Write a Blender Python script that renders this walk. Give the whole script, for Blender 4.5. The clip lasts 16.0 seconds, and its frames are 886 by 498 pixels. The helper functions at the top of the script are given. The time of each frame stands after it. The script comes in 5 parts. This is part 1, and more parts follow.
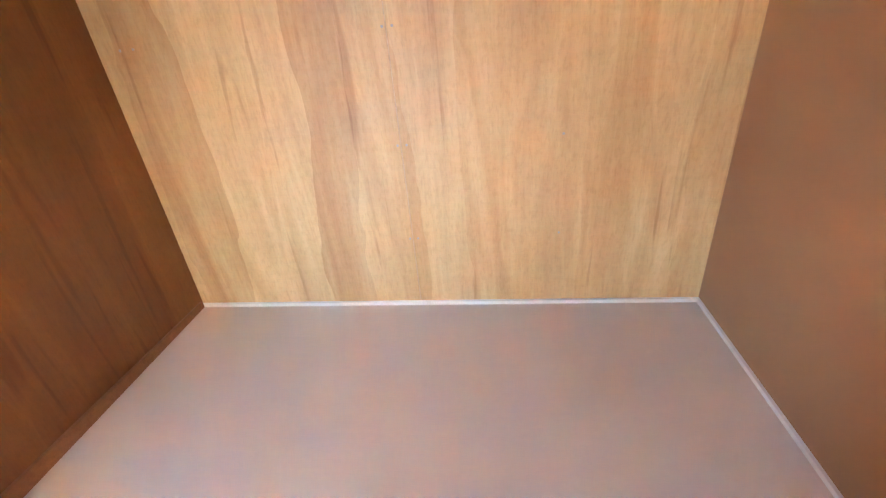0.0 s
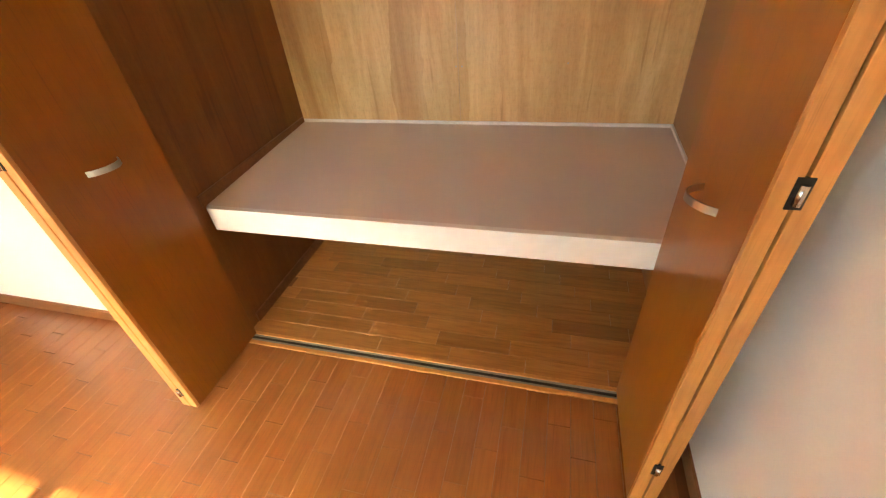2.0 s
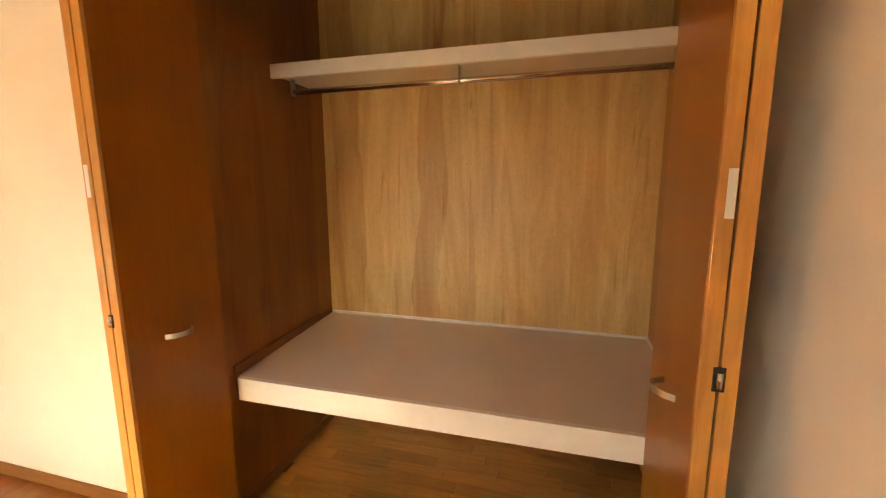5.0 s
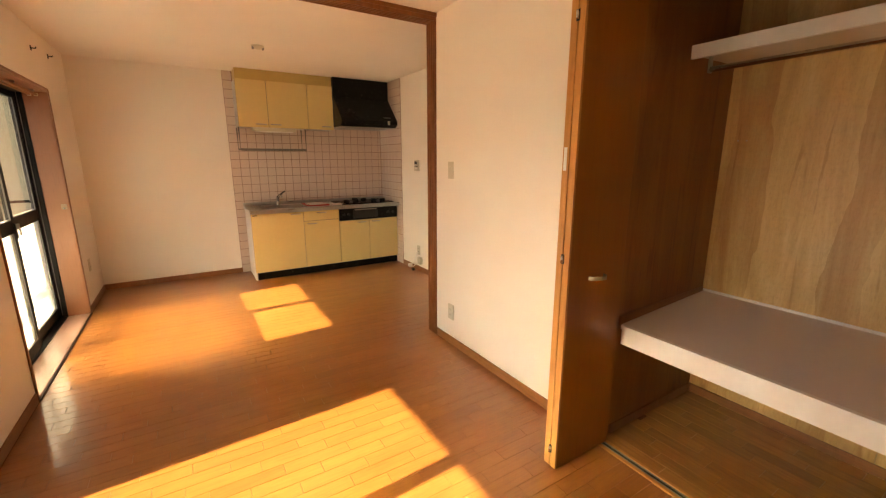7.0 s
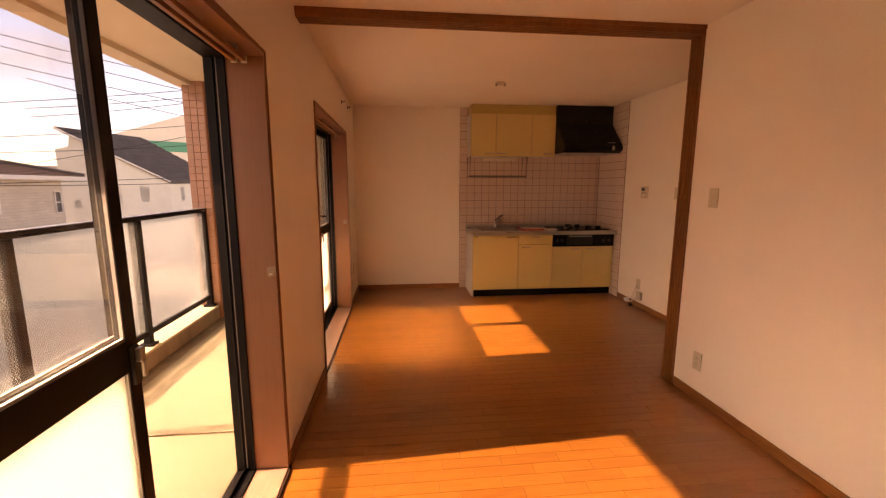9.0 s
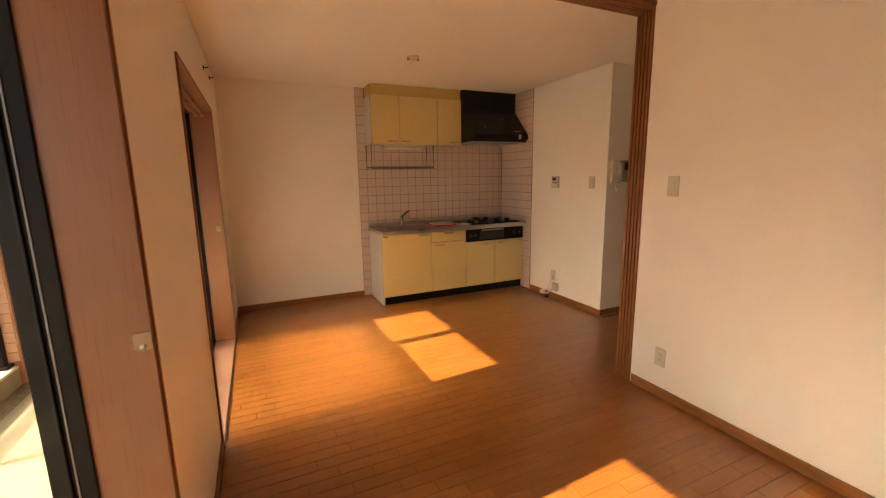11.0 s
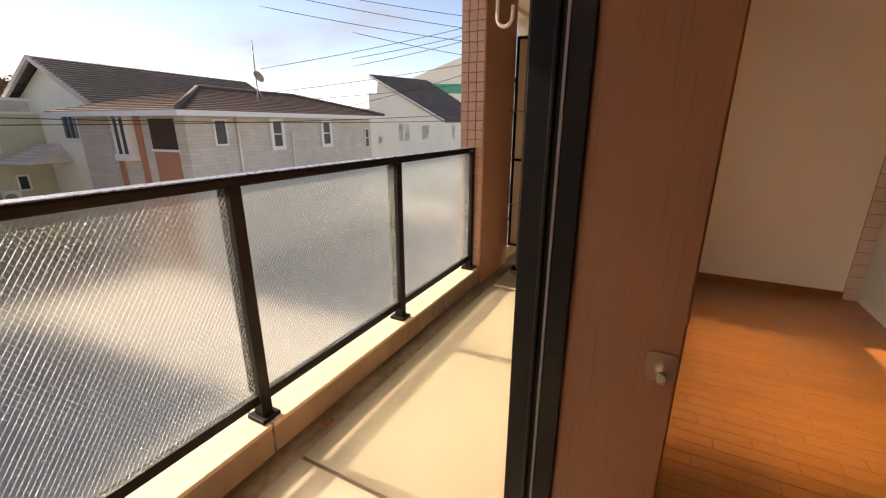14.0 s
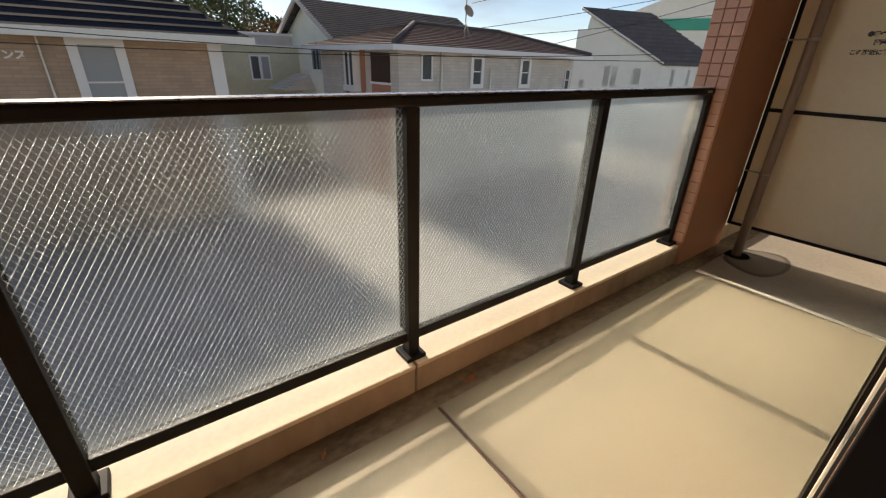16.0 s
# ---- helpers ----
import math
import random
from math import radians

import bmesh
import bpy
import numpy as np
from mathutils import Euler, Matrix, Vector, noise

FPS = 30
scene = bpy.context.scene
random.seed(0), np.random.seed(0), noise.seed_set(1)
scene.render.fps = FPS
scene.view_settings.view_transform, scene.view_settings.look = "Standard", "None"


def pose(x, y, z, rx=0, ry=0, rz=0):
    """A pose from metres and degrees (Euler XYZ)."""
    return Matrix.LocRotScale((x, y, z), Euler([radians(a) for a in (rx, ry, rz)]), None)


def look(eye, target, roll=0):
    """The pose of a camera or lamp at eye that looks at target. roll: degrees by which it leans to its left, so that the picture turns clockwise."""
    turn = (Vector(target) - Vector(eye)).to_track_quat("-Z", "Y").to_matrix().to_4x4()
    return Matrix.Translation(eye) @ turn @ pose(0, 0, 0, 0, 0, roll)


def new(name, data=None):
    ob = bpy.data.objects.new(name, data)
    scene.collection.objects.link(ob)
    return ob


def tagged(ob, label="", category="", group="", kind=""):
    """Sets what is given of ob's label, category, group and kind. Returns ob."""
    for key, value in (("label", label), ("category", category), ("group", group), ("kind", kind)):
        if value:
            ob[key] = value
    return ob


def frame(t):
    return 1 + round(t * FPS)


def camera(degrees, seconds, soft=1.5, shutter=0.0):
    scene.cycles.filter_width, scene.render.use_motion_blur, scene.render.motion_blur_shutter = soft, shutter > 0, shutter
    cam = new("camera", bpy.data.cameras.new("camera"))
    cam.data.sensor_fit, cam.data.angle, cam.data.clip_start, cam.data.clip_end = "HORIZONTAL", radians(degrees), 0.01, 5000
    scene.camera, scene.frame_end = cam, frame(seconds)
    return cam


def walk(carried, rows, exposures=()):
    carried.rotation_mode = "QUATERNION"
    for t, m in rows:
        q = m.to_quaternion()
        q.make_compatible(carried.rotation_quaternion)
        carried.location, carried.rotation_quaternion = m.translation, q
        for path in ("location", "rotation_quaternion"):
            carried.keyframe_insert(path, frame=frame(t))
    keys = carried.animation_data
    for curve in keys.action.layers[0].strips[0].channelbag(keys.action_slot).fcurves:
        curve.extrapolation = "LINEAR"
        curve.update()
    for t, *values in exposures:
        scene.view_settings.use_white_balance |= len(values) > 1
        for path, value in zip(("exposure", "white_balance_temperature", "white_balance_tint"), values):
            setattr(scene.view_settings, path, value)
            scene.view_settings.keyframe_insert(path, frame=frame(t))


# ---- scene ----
cam = camera(94.8, 16.0, soft=1.25)
PATH = [
    (0, (-0.09, -0.009, 1.448), (-0.348, 1.756, 0.544), -5.4),
    (0.5, (-0.036, -0.074, 1.404), (-0.372, 1.662, 0.47), -4.2),
    (1, (-0.033, -0.312, 1.349), (-0.37, 1.357, 0.301), -4.4),
    (1.5, (0.026, -0.544, 1.325), (-0.416, 0.983, 0.112), -5.4),
    (2, (0.066, -0.671, 1.33), (-0.406, 0.856, 0.128), -5.3),
    (2.5, (0.066, -0.764, 1.475), (-0.375, 1.076, 0.828), -4.0),
    (3, (0.097, -0.858, 1.569), (-0.311, 1.1, 1.537), -1.8),
    (5.5, (0.067, -0.983, 1.368), (-0.565, 0.864, 0.933), 1.6),
    (6, (-0.018, -1.104, 1.366), (-1.047, 0.524, 0.826), 1.2),
    (6.5, (-0.049, -1.268, 1.382), (-1.419, 0.096, 0.872), 0.0),
    (7, (-0.028, -1.371, 1.405), (-1.687, -0.34, 0.974), -0.0),
    (7.5, (-0.002, -1.389, 1.406), (-1.845, -0.719, 1.012), 0.7),
    (8, (0.004, -1.415, 1.403), (-1.927, -1.059, 1.026), 1.0),
    (8.5, (-0.026, -1.51, 1.396), (-1.988, -1.338, 1.048), 0.8),
    (9, (-0.156, -1.695, 1.404), (-2.12, -1.487, 1.094), 0.1),
    (9.5, (-0.418, -1.837, 1.399), (-2.341, -1.361, 1.122), -0.6),
    (12, (-0.943, -2.009, 1.406), (-2.724, -1.171, 1.052), -0.9),
    (12.5, (-0.993, -2.006, 1.393), (-2.907, -1.56, 1.023), -0.7),
    (13, (-1.168, -2.084, 1.412), (-3.131, -2.051, 1.031), -0.4),
    (13.5, (-1.348, -2.175, 1.374), (-3.254, -2.592, 0.936), 0.1),
    (14, (-1.46, -2.325, 1.345), (-3.153, -3.215, 0.759), -0.0),
    (14.5, (-1.553, -2.443, 1.314), (-3.123, -3.451, 0.593), 0.3),
    (15, (-1.654, -2.552, 1.268), (-3.195, -3.542, 0.464), 0.9),
    (15.5, (-1.685, -2.574, 1.263), (-3.152, -3.663, 0.448), 1.1),
    (16, (-1.669, -2.517, 1.259), (-2.767, -3.968, 0.428), 1.7),
]
# seconds, stops, kelvin, tint
EXPOSURES = [(0.0, 4.65, 4600, 0), (0.5, 4.55, 4700, 0), (1.5, 4.0, 5800, 0), (2.2, 3.75, 7400, 2), (3.0, 3.5, 13000, 4), (5.5, 3.3, 8000, 3), (7.0, 2.8, 8000, 6), (8.0, 2.1, 9600, 24), (9.0, 1.7, 12500, 46), (9.5, 1.8, 12000, 42), (12.0, 2.3, 7500, 5), (12.5, 2.1, 9600, 28), (13.2, 1.75, 9800, 34), (13.6, 1.55, 9400, 30), (14.2, 1.1, 7300, 15), (15.0, 0.85, 6400, 9), (15.5, 0.8, 6900, 9), (16.0, 0.66, 7100, 13)]
walk(cam, [(t, look(eye, target, roll)) for t, eye, target, roll in PATH], EXPOSURES)


# ---- world, sun ----
SUN_WAY = Vector((-0.06, 1.0, -0.69)).normalized()
world = bpy.data.worlds.new("world")
scene.world = world
world.use_nodes = True
wn, wl = world.node_tree.nodes, world.node_tree.links
wn.clear()
sky = wn.new("ShaderNodeTexSky")
sky.sky_type, sky.sun_disc = "NISHITA", False
sky.sun_elevation = math.asin(-SUN_WAY.z)
sky.sun_rotation = math.atan2(-SUN_WAY.x, -SUN_WAY.y)
sky.air_density, sky.dust_density, sky.ozone_density = 0.8, 0.1, 1.6
bg, wout = wn.new("ShaderNodeBackground"), wn.new("ShaderNodeOutputWorld")
bg.inputs["Strength"].default_value = 0.092
# thin drifting cloud
tc, mp = wn.new("ShaderNodeTexCoord"), wn.new("ShaderNodeMapping")
mp.inputs["Scale"].default_value = (1.0, 1.0, 3.2)
cl, cr, cm = wn.new("ShaderNodeTexNoise"), wn.new("ShaderNodeValToRGB"), wn.new("ShaderNodeMix")
cl.inputs["Scale"].default_value, cl.inputs["Detail"].default_value, cl.inputs["Distortion"].default_value = 2.6, 7.0, 0.5
cr.color_ramp.elements[0].position, cr.color_ramp.elements[1].position = 0.50, 0.75
cr.color_ramp.elements[1].color = (0.6, 0.6, 0.6, 1)
cm.data_type = "RGBA"
cm.inputs[7].default_value = (2.6, 2.75, 3.0, 1)
wl.new(tc.outputs["Generated"], mp.inputs["Vector"])
wl.new(mp.outputs[0], cl.inputs["Vector"])
wl.new(cl.outputs["Fac"], cr.inputs[0])
wl.new(cr.outputs[0], cm.inputs[0])
wl.new(sky.outputs[0], cm.inputs[6])
wl.new(cm.outputs[2], bg.inputs["Color"])
wl.new(bg.outputs[0], wout.inputs["Surface"])
sun = new("sun", bpy.data.lights.new("sun", "SUN"))
sun.data.energy, sun.data.angle, sun.data.color = 4.4, radians(0.5), (1.0, 0.90, 0.74)
sun.matrix_world = look(-SUN_WAY * 50, (0, 0, 0))


# ---- materials ----
def material(name, rough=0.5, metal=0.0, colour=(0.5, 0.5, 0.5), coat=0.0):
    m = bpy.data.materials.new(name)
    m.use_nodes = True
    b = m.node_tree.nodes["Principled BSDF"]
    b.inputs["Base Color"].default_value = (*colour, 1)
    b.inputs["Roughness"].default_value, b.inputs["Metallic"].default_value = rough, metal
    b.inputs["Coat Weight"].default_value, b.inputs["Coat Roughness"].default_value = coat, 0.11
    return m, m.node_tree, b


def node(tree, kind, **values):
    n = tree.nodes.new(kind)
    for key, value in values.items():
        n.inputs[key.replace("_", " ")].default_value = value
    return n


def coords(tree, scale=(1, 1, 1), random_shift=False):
    """Object coordinates times scale, if wanted shifted by the object's own random number."""
    c = tree.nodes.new("ShaderNodeTexCoord")
    mp = tree.nodes.new("ShaderNodeMapping")
    mp.inputs["Scale"].default_value = scale
    tree.links.new(c.outputs["Object"], mp.inputs["Vector"])
    if random_shift:
        info = tree.nodes.new("ShaderNodeObjectInfo")
        mul = tree.nodes.new("ShaderNodeMath")
        mul.operation, mul.inputs[1].default_value = "MULTIPLY", 37.0
        tree.links.new(info.outputs["Random"], mul.inputs[0])
        tree.links.new(mul.outputs[0], mp.inputs["Location"])
    return mp.outputs[0]


def ramp(tree, source, stops):
    r = tree.nodes.new("ShaderNodeValToRGB")
    e = r.color_ramp.elements
    while len(e) < len(stops):
        e.new(0.5)
    for el, (pos, col) in zip(e, stops):
        el.position, el.color = pos, (*col, 1)
    tree.links.new(source, r.inputs[0])
    return r.outputs[0]


def noise_of(tree, vector, scale, detail=3.0, rough=0.5, distort=0.0):
    n = node(tree, "ShaderNodeTexNoise", Scale=scale, Detail=detail, Roughness=rough, Distortion=distort)
    tree.links.new(vector, n.inputs["Vector"])
    return n.outputs["Fac"]


def bump(tree, b, source, strength=0.2, distance=0.002):
    n = node(tree, "ShaderNodeBump", Strength=strength, Distance=distance)
    tree.links.new(source, n.inputs["Height"])
    tree.links.new(n.outputs[0], b.inputs["Normal"])


def blend(tree, a, c, fac, kind="MIX"):
    n = tree.nodes.new("ShaderNodeMix")
    n.data_type, n.blend_type = "RGBA", kind
    if isinstance(fac, float):
        n.inputs[0].default_value = fac
    else:
        tree.links.new(fac, n.inputs[0])
    for slot, v in ((6, a), (7, c)):
        if isinstance(v, tuple):
            n.inputs[slot].default_value = (*v, 1)
        else:
            tree.links.new(v, n.inputs[slot])
    return n.outputs[2]


def plain(name, colour, rough=0.5, metal=0.0, vary=0.12, grain=30.0, bumps=0.05, coat=0.0, scale=(1, 1, 1)):
    """A paint, plastic, metal or plaster: large soft variation, fine grain."""
    m, t, b = material(name, rough, metal, colour, coat)
    v = coords(t, scale)
    big, fine = noise_of(t, v, 1.7, 2), noise_of(t, v, grain, 4)
    dark = tuple(c * (1 - vary) for c in colour)
    light = tuple(min(1, c * (1 + vary * 0.6)) for c in colour)
    col = ramp(t, big, [(0.3, dark), (0.7, light)])
    col = blend(t, col, ramp(t, fine, [(0.35, dark), (0.65, light)]), 0.4)
    t.links.new(col, b.inputs["Base Color"])
    r = node(t, "ShaderNodeMapRange")
    r.inputs[3].default_value, r.inputs[4].default_value = max(0.02, rough - 0.08), min(1, rough + 0.08)
    t.links.new(fine, r.inputs[0])
    t.links.new(r.outputs[0], b.inputs["Roughness"])
    if bumps:
        bump(t, b, fine, bumps, 0.002)
    return m


def wood(name, dark, mid, light, along="z", rough=0.35, coat=0.0, fine=1.0, shift=False, bands=0.5, bumps=0.06, per_piece=0.0, island=False):
    """Veneer or boards: long grain, broad bands, fine pores."""
    m, t, b = material(name, rough, 0, mid, coat)
    st = {"x": (0.09, 1, 1), "y": (1, 0.09, 1), "z": (1, 1, 0.09)}[along]
    v = coords(t, st, shift)
    broad = noise_of(t, v, 5.0 * fine, 3, 0.5, 0.6)
    grain = noise_of(t, v, 55.0 * fine, 5, 0.65, 0.3)
    pores = noise_of(t, coords(t, tuple(0.02 if s < 1 else 1 for s in st), shift), 330.0, 2)
    base = ramp(t, broad, [(0.25, dark), (0.5, mid), (0.75, light)])
    col = blend(t, base, ramp(t, grain, [(0.3, dark), (0.6, light)]), 1 - bands)
    col = blend(t, col, ramp(t, pores, [(0.30, (0.5, 0.42, 0.35)), (0.42, (1, 1, 1))]), 0.3, "MULTIPLY")
    if per_piece:
        rand = t.nodes.new("ShaderNodeNewGeometry").outputs["Random Per Island"] if island else t.nodes.new("ShaderNodeObjectInfo").outputs["Random"]
        col = blend(t, col, ramp(t, rand, [(0.0, (1 - per_piece,) * 3), (1.0, (1, 1, 1))]), 1.0, "MULTIPLY")
    t.links.new(col, b.inputs["Base Color"])
    if bumps:
        bump(t, b, grain, bumps, 0.001)
    return m


def plywood(name, dark, mid, light):
    """Lauan plywood: upright veneer strips of differing tone, wavy figure, dark veins, sparse flecks."""
    m, t, b = material(name, 0.46, 0, mid, 0.06)
    sep = t.nodes.new("ShaderNodeSeparateXYZ")
    t.links.new(coords(t), sep.inputs[0])
    wob = noise_of(t, coords(t, (1, 1, 0.22)), 3.2, 4, 0.6)

    def maths(kind, a, c):
        n = t.nodes.new("ShaderNodeMath")
        n.operation = kind
        for k, v in enumerate((a, c)):
            if isinstance(v, float):
                n.inputs[k].default_value = v
            else:
                t.links.new(v, n.inputs[k])
        return n.outputs[0]

    across = maths("ADD", maths("MULTIPLY", maths("ADD", sep.outputs[0], sep.outputs[1]), 6.3), maths("MULTIPLY", wob, 1.7))
    strip = t.nodes.new("ShaderNodeTexWhiteNoise")
    strip.noise_dimensions = "1D"
    t.links.new(maths("FLOOR", across, 0.0), strip.inputs["W"])
    wavy = node(t, "ShaderNodeTexNoise", Scale=6.0, Detail=4.0, Roughness=0.6, Distortion=1.4)
    t.links.new(coords(t, (1, 1, 0.13)), wavy.inputs["Vector"])
    fine = noise_of(t, coords(t, (1, 1, 0.05)), 60.0, 5, 0.65, 0.4)
    ripple = noise_of(t, coords(t, (1, 1, 2.4)), 22.0, 3, 0.6, 0.6)
    col = ramp(t, strip.outputs["Value"], [(0.0, dark), (0.5, mid), (1.0, light)])
    col = blend(t, col, ramp(t, wavy.outputs["Fac"], [(0.3, dark), (0.5, mid), (0.68, light)]), 0.55)
    col = blend(t, col, ramp(t, fine, [(0.3, dark), (0.62, light)]), 0.12)
    vein = node(t, "ShaderNodeTexNoise", Scale=11.0, Detail=3.0, Roughness=0.5, Distortion=2.0)
    t.links.new(coords(t, (1, 1, 0.07)), vein.inputs["Vector"])
    col = blend(t, col, ramp(t, vein.outputs["Fac"], [(0.30, (0.66, 0.54, 0.42)), (0.38, (1, 1, 1))]), 0.65, "MULTIPLY")
    col = blend(t, col, ramp(t, ripple, [(0.38, (0.93, 0.91, 0.87)), (0.55, (1, 1, 1))]), 0.45, "MULTIPLY")
    speck = noise_of(t, coords(t, (1, 1, 0.3)), 130.0, 3, 0.7)
    col = blend(t, col, ramp(t, speck, [(0.36, (0.72, 0.64, 0.52)), (0.50, (1, 1, 1)), (0.68, (1.0, 1.0, 1.0))]), 0.28, "MULTIPLY")
    flecks = noise_of(t, coords(t, (1, 1, 0.35)), 7.0, 2)
    col = blend(t, col, ramp(t, flecks, [(0.22, (0.30, 0.2, 0.12)), (0.26, (1, 1, 1))]), 0.8, "MULTIPLY")
    t.links.new(col, b.inputs["Base Color"])
    bump(t, b, fine, 0.12, 0.001)
    return m


M = {}
M["wallpaper"] = plain("wallpaper", (0.87, 0.82, 0.74), 0.44, vary=0.03, grain=160, bumps=0.25)
M["ceiling_paper"] = plain("ceiling_paper", (0.86, 0.82, 0.75), 0.8, vary=0.03, grain=120, bumps=0.2)
M["board"] = wood("floor_board", (0.265, 0.083, 0.017), (0.32, 0.110, 0.024), (0.38, 0.140, 0.035), "y", 0.28, 0.6, 1.3, True, 0.55, 0.02, 0.12)
M["board_far"] = wood("floor_board_far", (0.265, 0.083, 0.017), (0.32, 0.110, 0.024), (0.38, 0.140, 0.035), "y", 0.28, 0.6, 1.3, False, 0.55, 0.02, 0.12, island=True)
M["closet_board"] = wood("closet_board", (0.27, 0.105, 0.022), (0.41, 0.175, 0.040), (0.53, 0.25, 0.065), "x", 0.3, 0.2, 1.3, True, 0.55, 0.03, 0.35)
M["joint"] = plain("board_joint", (0.19, 0.062, 0.012), 0.6)
M["door_face"] = wood("door_veneer", (0.27, 0.088, 0.007), (0.315, 0.106, 0.009), (0.35, 0.122, 0.011), "z", 0.3, 0.12, 0.8, False, 0.7, 0.02)
M["door_edge"] = wood("door_edging", (0.42, 0.18, 0.04), (0.55, 0.25, 0.06), (0.64, 0.31, 0.09), "z", 0.35, 0.1)
M["door_edge_x"] = wood("head_edging", (0.42, 0.18, 0.04), (0.50, 0.22, 0.05), (0.56, 0.26, 0.07), "x", 0.35, 0.1)
M["trim"] = wood("trim_veneer", (0.20, 0.075, 0.022), (0.27, 0.105, 0.032), (0.34, 0.14, 0.045), "x", 0.4)
M["trim_z"] = wood("upright_veneer", (0.17, 0.055, 0.014), (0.24, 0.082, 0.022), (0.31, 0.12, 0.035), "z", 0.4)
M["groove"] = plain("groove_shade", (0.05, 0.02, 0.008), 0.6)
M["reveal"] = wood("reveal_veneer", (0.28, 0.118, 0.056), (0.305, 0.130, 0.062), (0.33, 0.142, 0.070), "z", 0.36, 0.1, 0.5, False, 0.85, 0.01)
M["sill"] = wood("sill_veneer", (0.37, 0.20, 0.15), (0.40, 0.225, 0.17), (0.43, 0.25, 0.19), "x", 0.3, 0.2, 0.9)
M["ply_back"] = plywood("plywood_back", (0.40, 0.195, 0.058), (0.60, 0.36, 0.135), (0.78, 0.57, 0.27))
# the back wall's plywood pattern in about half its tones, redder
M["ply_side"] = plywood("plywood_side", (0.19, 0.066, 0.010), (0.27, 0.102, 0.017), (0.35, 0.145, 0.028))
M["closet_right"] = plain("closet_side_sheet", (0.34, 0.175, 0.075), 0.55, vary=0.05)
M["shelf_top"] = plain("shelf_sheet", (0.68, 0.60, 0.56), 0.5, vary=0.02, grain=90)
M["shelf_under"] = plain("pale_board", (0.62, 0.55, 0.45), 0.5, vary=0.05)
M["white"] = plain("white_paint", (0.80, 0.77, 0.74), 0.4, vary=0.04)
M["aluminium"] = plain("dark_aluminium", (0.007, 0.006, 0.006), 0.45, 0.0, vary=0.2)
M["rail_alu"] = plain("bronze_aluminium", (0.007, 0.006, 0.006), 0.55, 0.0, vary=0.15)
# frame aluminium made paler: sunlight on the flange put into its colour
M["flange"] = plain("sunlit_aluminium", (0.08, 0.075, 0.066), 0.5, 0.0, vary=0.25)
# pale handrail top: the sun's glint given as a lighter metal
M["rail_cap"] = plain("glint_rail_top", (0.30, 0.30, 0.31), 0.28, 0.6, vary=0.1)
M["chrome"] = plain("chrome", (0.75, 0.74, 0.72), 0.14, 1.0, vary=0.05, bumps=0)
M["satin"] = plain("satin_metal", (0.42, 0.39, 0.35), 0.36, 1.0, vary=0.05, bumps=0)
M["steel"] = plain("brushed_steel", (0.50, 0.49, 0.47), 0.3, 1.0, vary=0.1, grain=70, scale=(1, 0.1, 1))
M["black"] = plain("black_enamel", (0.012, 0.011, 0.010), 0.25, 0.0, vary=0.2)
M["cream_door"] = plain("cream_laminate", (0.70, 0.55, 0.24), 0.33, vary=0.03, coat=0.15)
M["cream_dark"] = plain("cream_filler", (0.55, 0.40, 0.14), 0.4, vary=0.03)
M["cabinet_side"] = plain("grey_laminate", (0.62, 0.60, 0.57), 0.4, vary=0.03)
M["tile"] = plain("glazed_tile", (0.70, 0.57, 0.49), 0.2, vary=0.05, grain=60, coat=0.3)
M["grout"] = plain("reddish_grout", (0.28, 0.15, 0.11), 0.8)
M["plastic"] = plain("ivory_plastic", (0.60, 0.56, 0.45), 0.4, vary=0.03, bumps=0)
M["plastic_dark"] = plain("dark_plastic", (0.03, 0.03, 0.03), 0.3, vary=0.1, bumps=0)
M["grey_plastic"] = plain("grey_plastic", (0.26, 0.25, 0.24), 0.4, vary=0.05, bumps=0)
M["red"] = plain("red_plastic", (0.55, 0.03, 0.03), 0.35, bumps=0)
M["paper"] = plain("paper", (0.78, 0.77, 0.74), 0.7, vary=0.03)
M["sheet"] = plain("balcony_sheet", (0.172, 0.147, 0.100), 0.6, vary=0.08, grain=220, bumps=0.15)
M["concrete"] = plain("balcony_concrete", (0.25, 0.22, 0.185), 0.8, vary=0.22, grain=40, bumps=0.3)
M["sealant"] = plain("pale_sealant", (0.56, 0.53, 0.45), 0.6, vary=0.1, grain=60)
M["damp"] = plain("damp_concrete", (0.07, 0.06, 0.05), 0.6, vary=0.2, grain=40)
M["damp_light"] = plain("half_dry_concrete", (0.14, 0.12, 0.098), 0.7, vary=0.25, grain=40)
for dull in ("rail_alu", "aluminium", "black", "plastic_dark"):
    M[dull].node_tree.nodes["Principled BSDF"].inputs["Specular IOR Level"].default_value = 0.2
M["opening"] = plain("dark_opening", (0.012, 0.010, 0.009), 0.9, bumps=0)
M["opening"].node_tree.nodes["Principled BSDF"].inputs["Specular IOR Level"].default_value = 0.0
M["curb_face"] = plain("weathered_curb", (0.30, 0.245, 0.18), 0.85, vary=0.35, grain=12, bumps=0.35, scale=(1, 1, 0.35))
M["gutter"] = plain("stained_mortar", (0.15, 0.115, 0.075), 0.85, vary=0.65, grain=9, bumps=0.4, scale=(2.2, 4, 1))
# coping lighter than the curb face: sunlight put into its colour
M["curb_top"] = plain("sunlit_curb", (0.62, 0.55, 0.42), 0.7, vary=0.12, grain=45, bumps=0.3)
M["soffit"] = plain("soffit_paint", (0.66, 0.58, 0.45), 0.8, vary=0.05, grain=200, bumps=0.4)
M["pillar_paint"] = plain("brown_render", (0.36, 0.17, 0.095), 0.75, vary=0.06, grain=120, bumps=0.3)
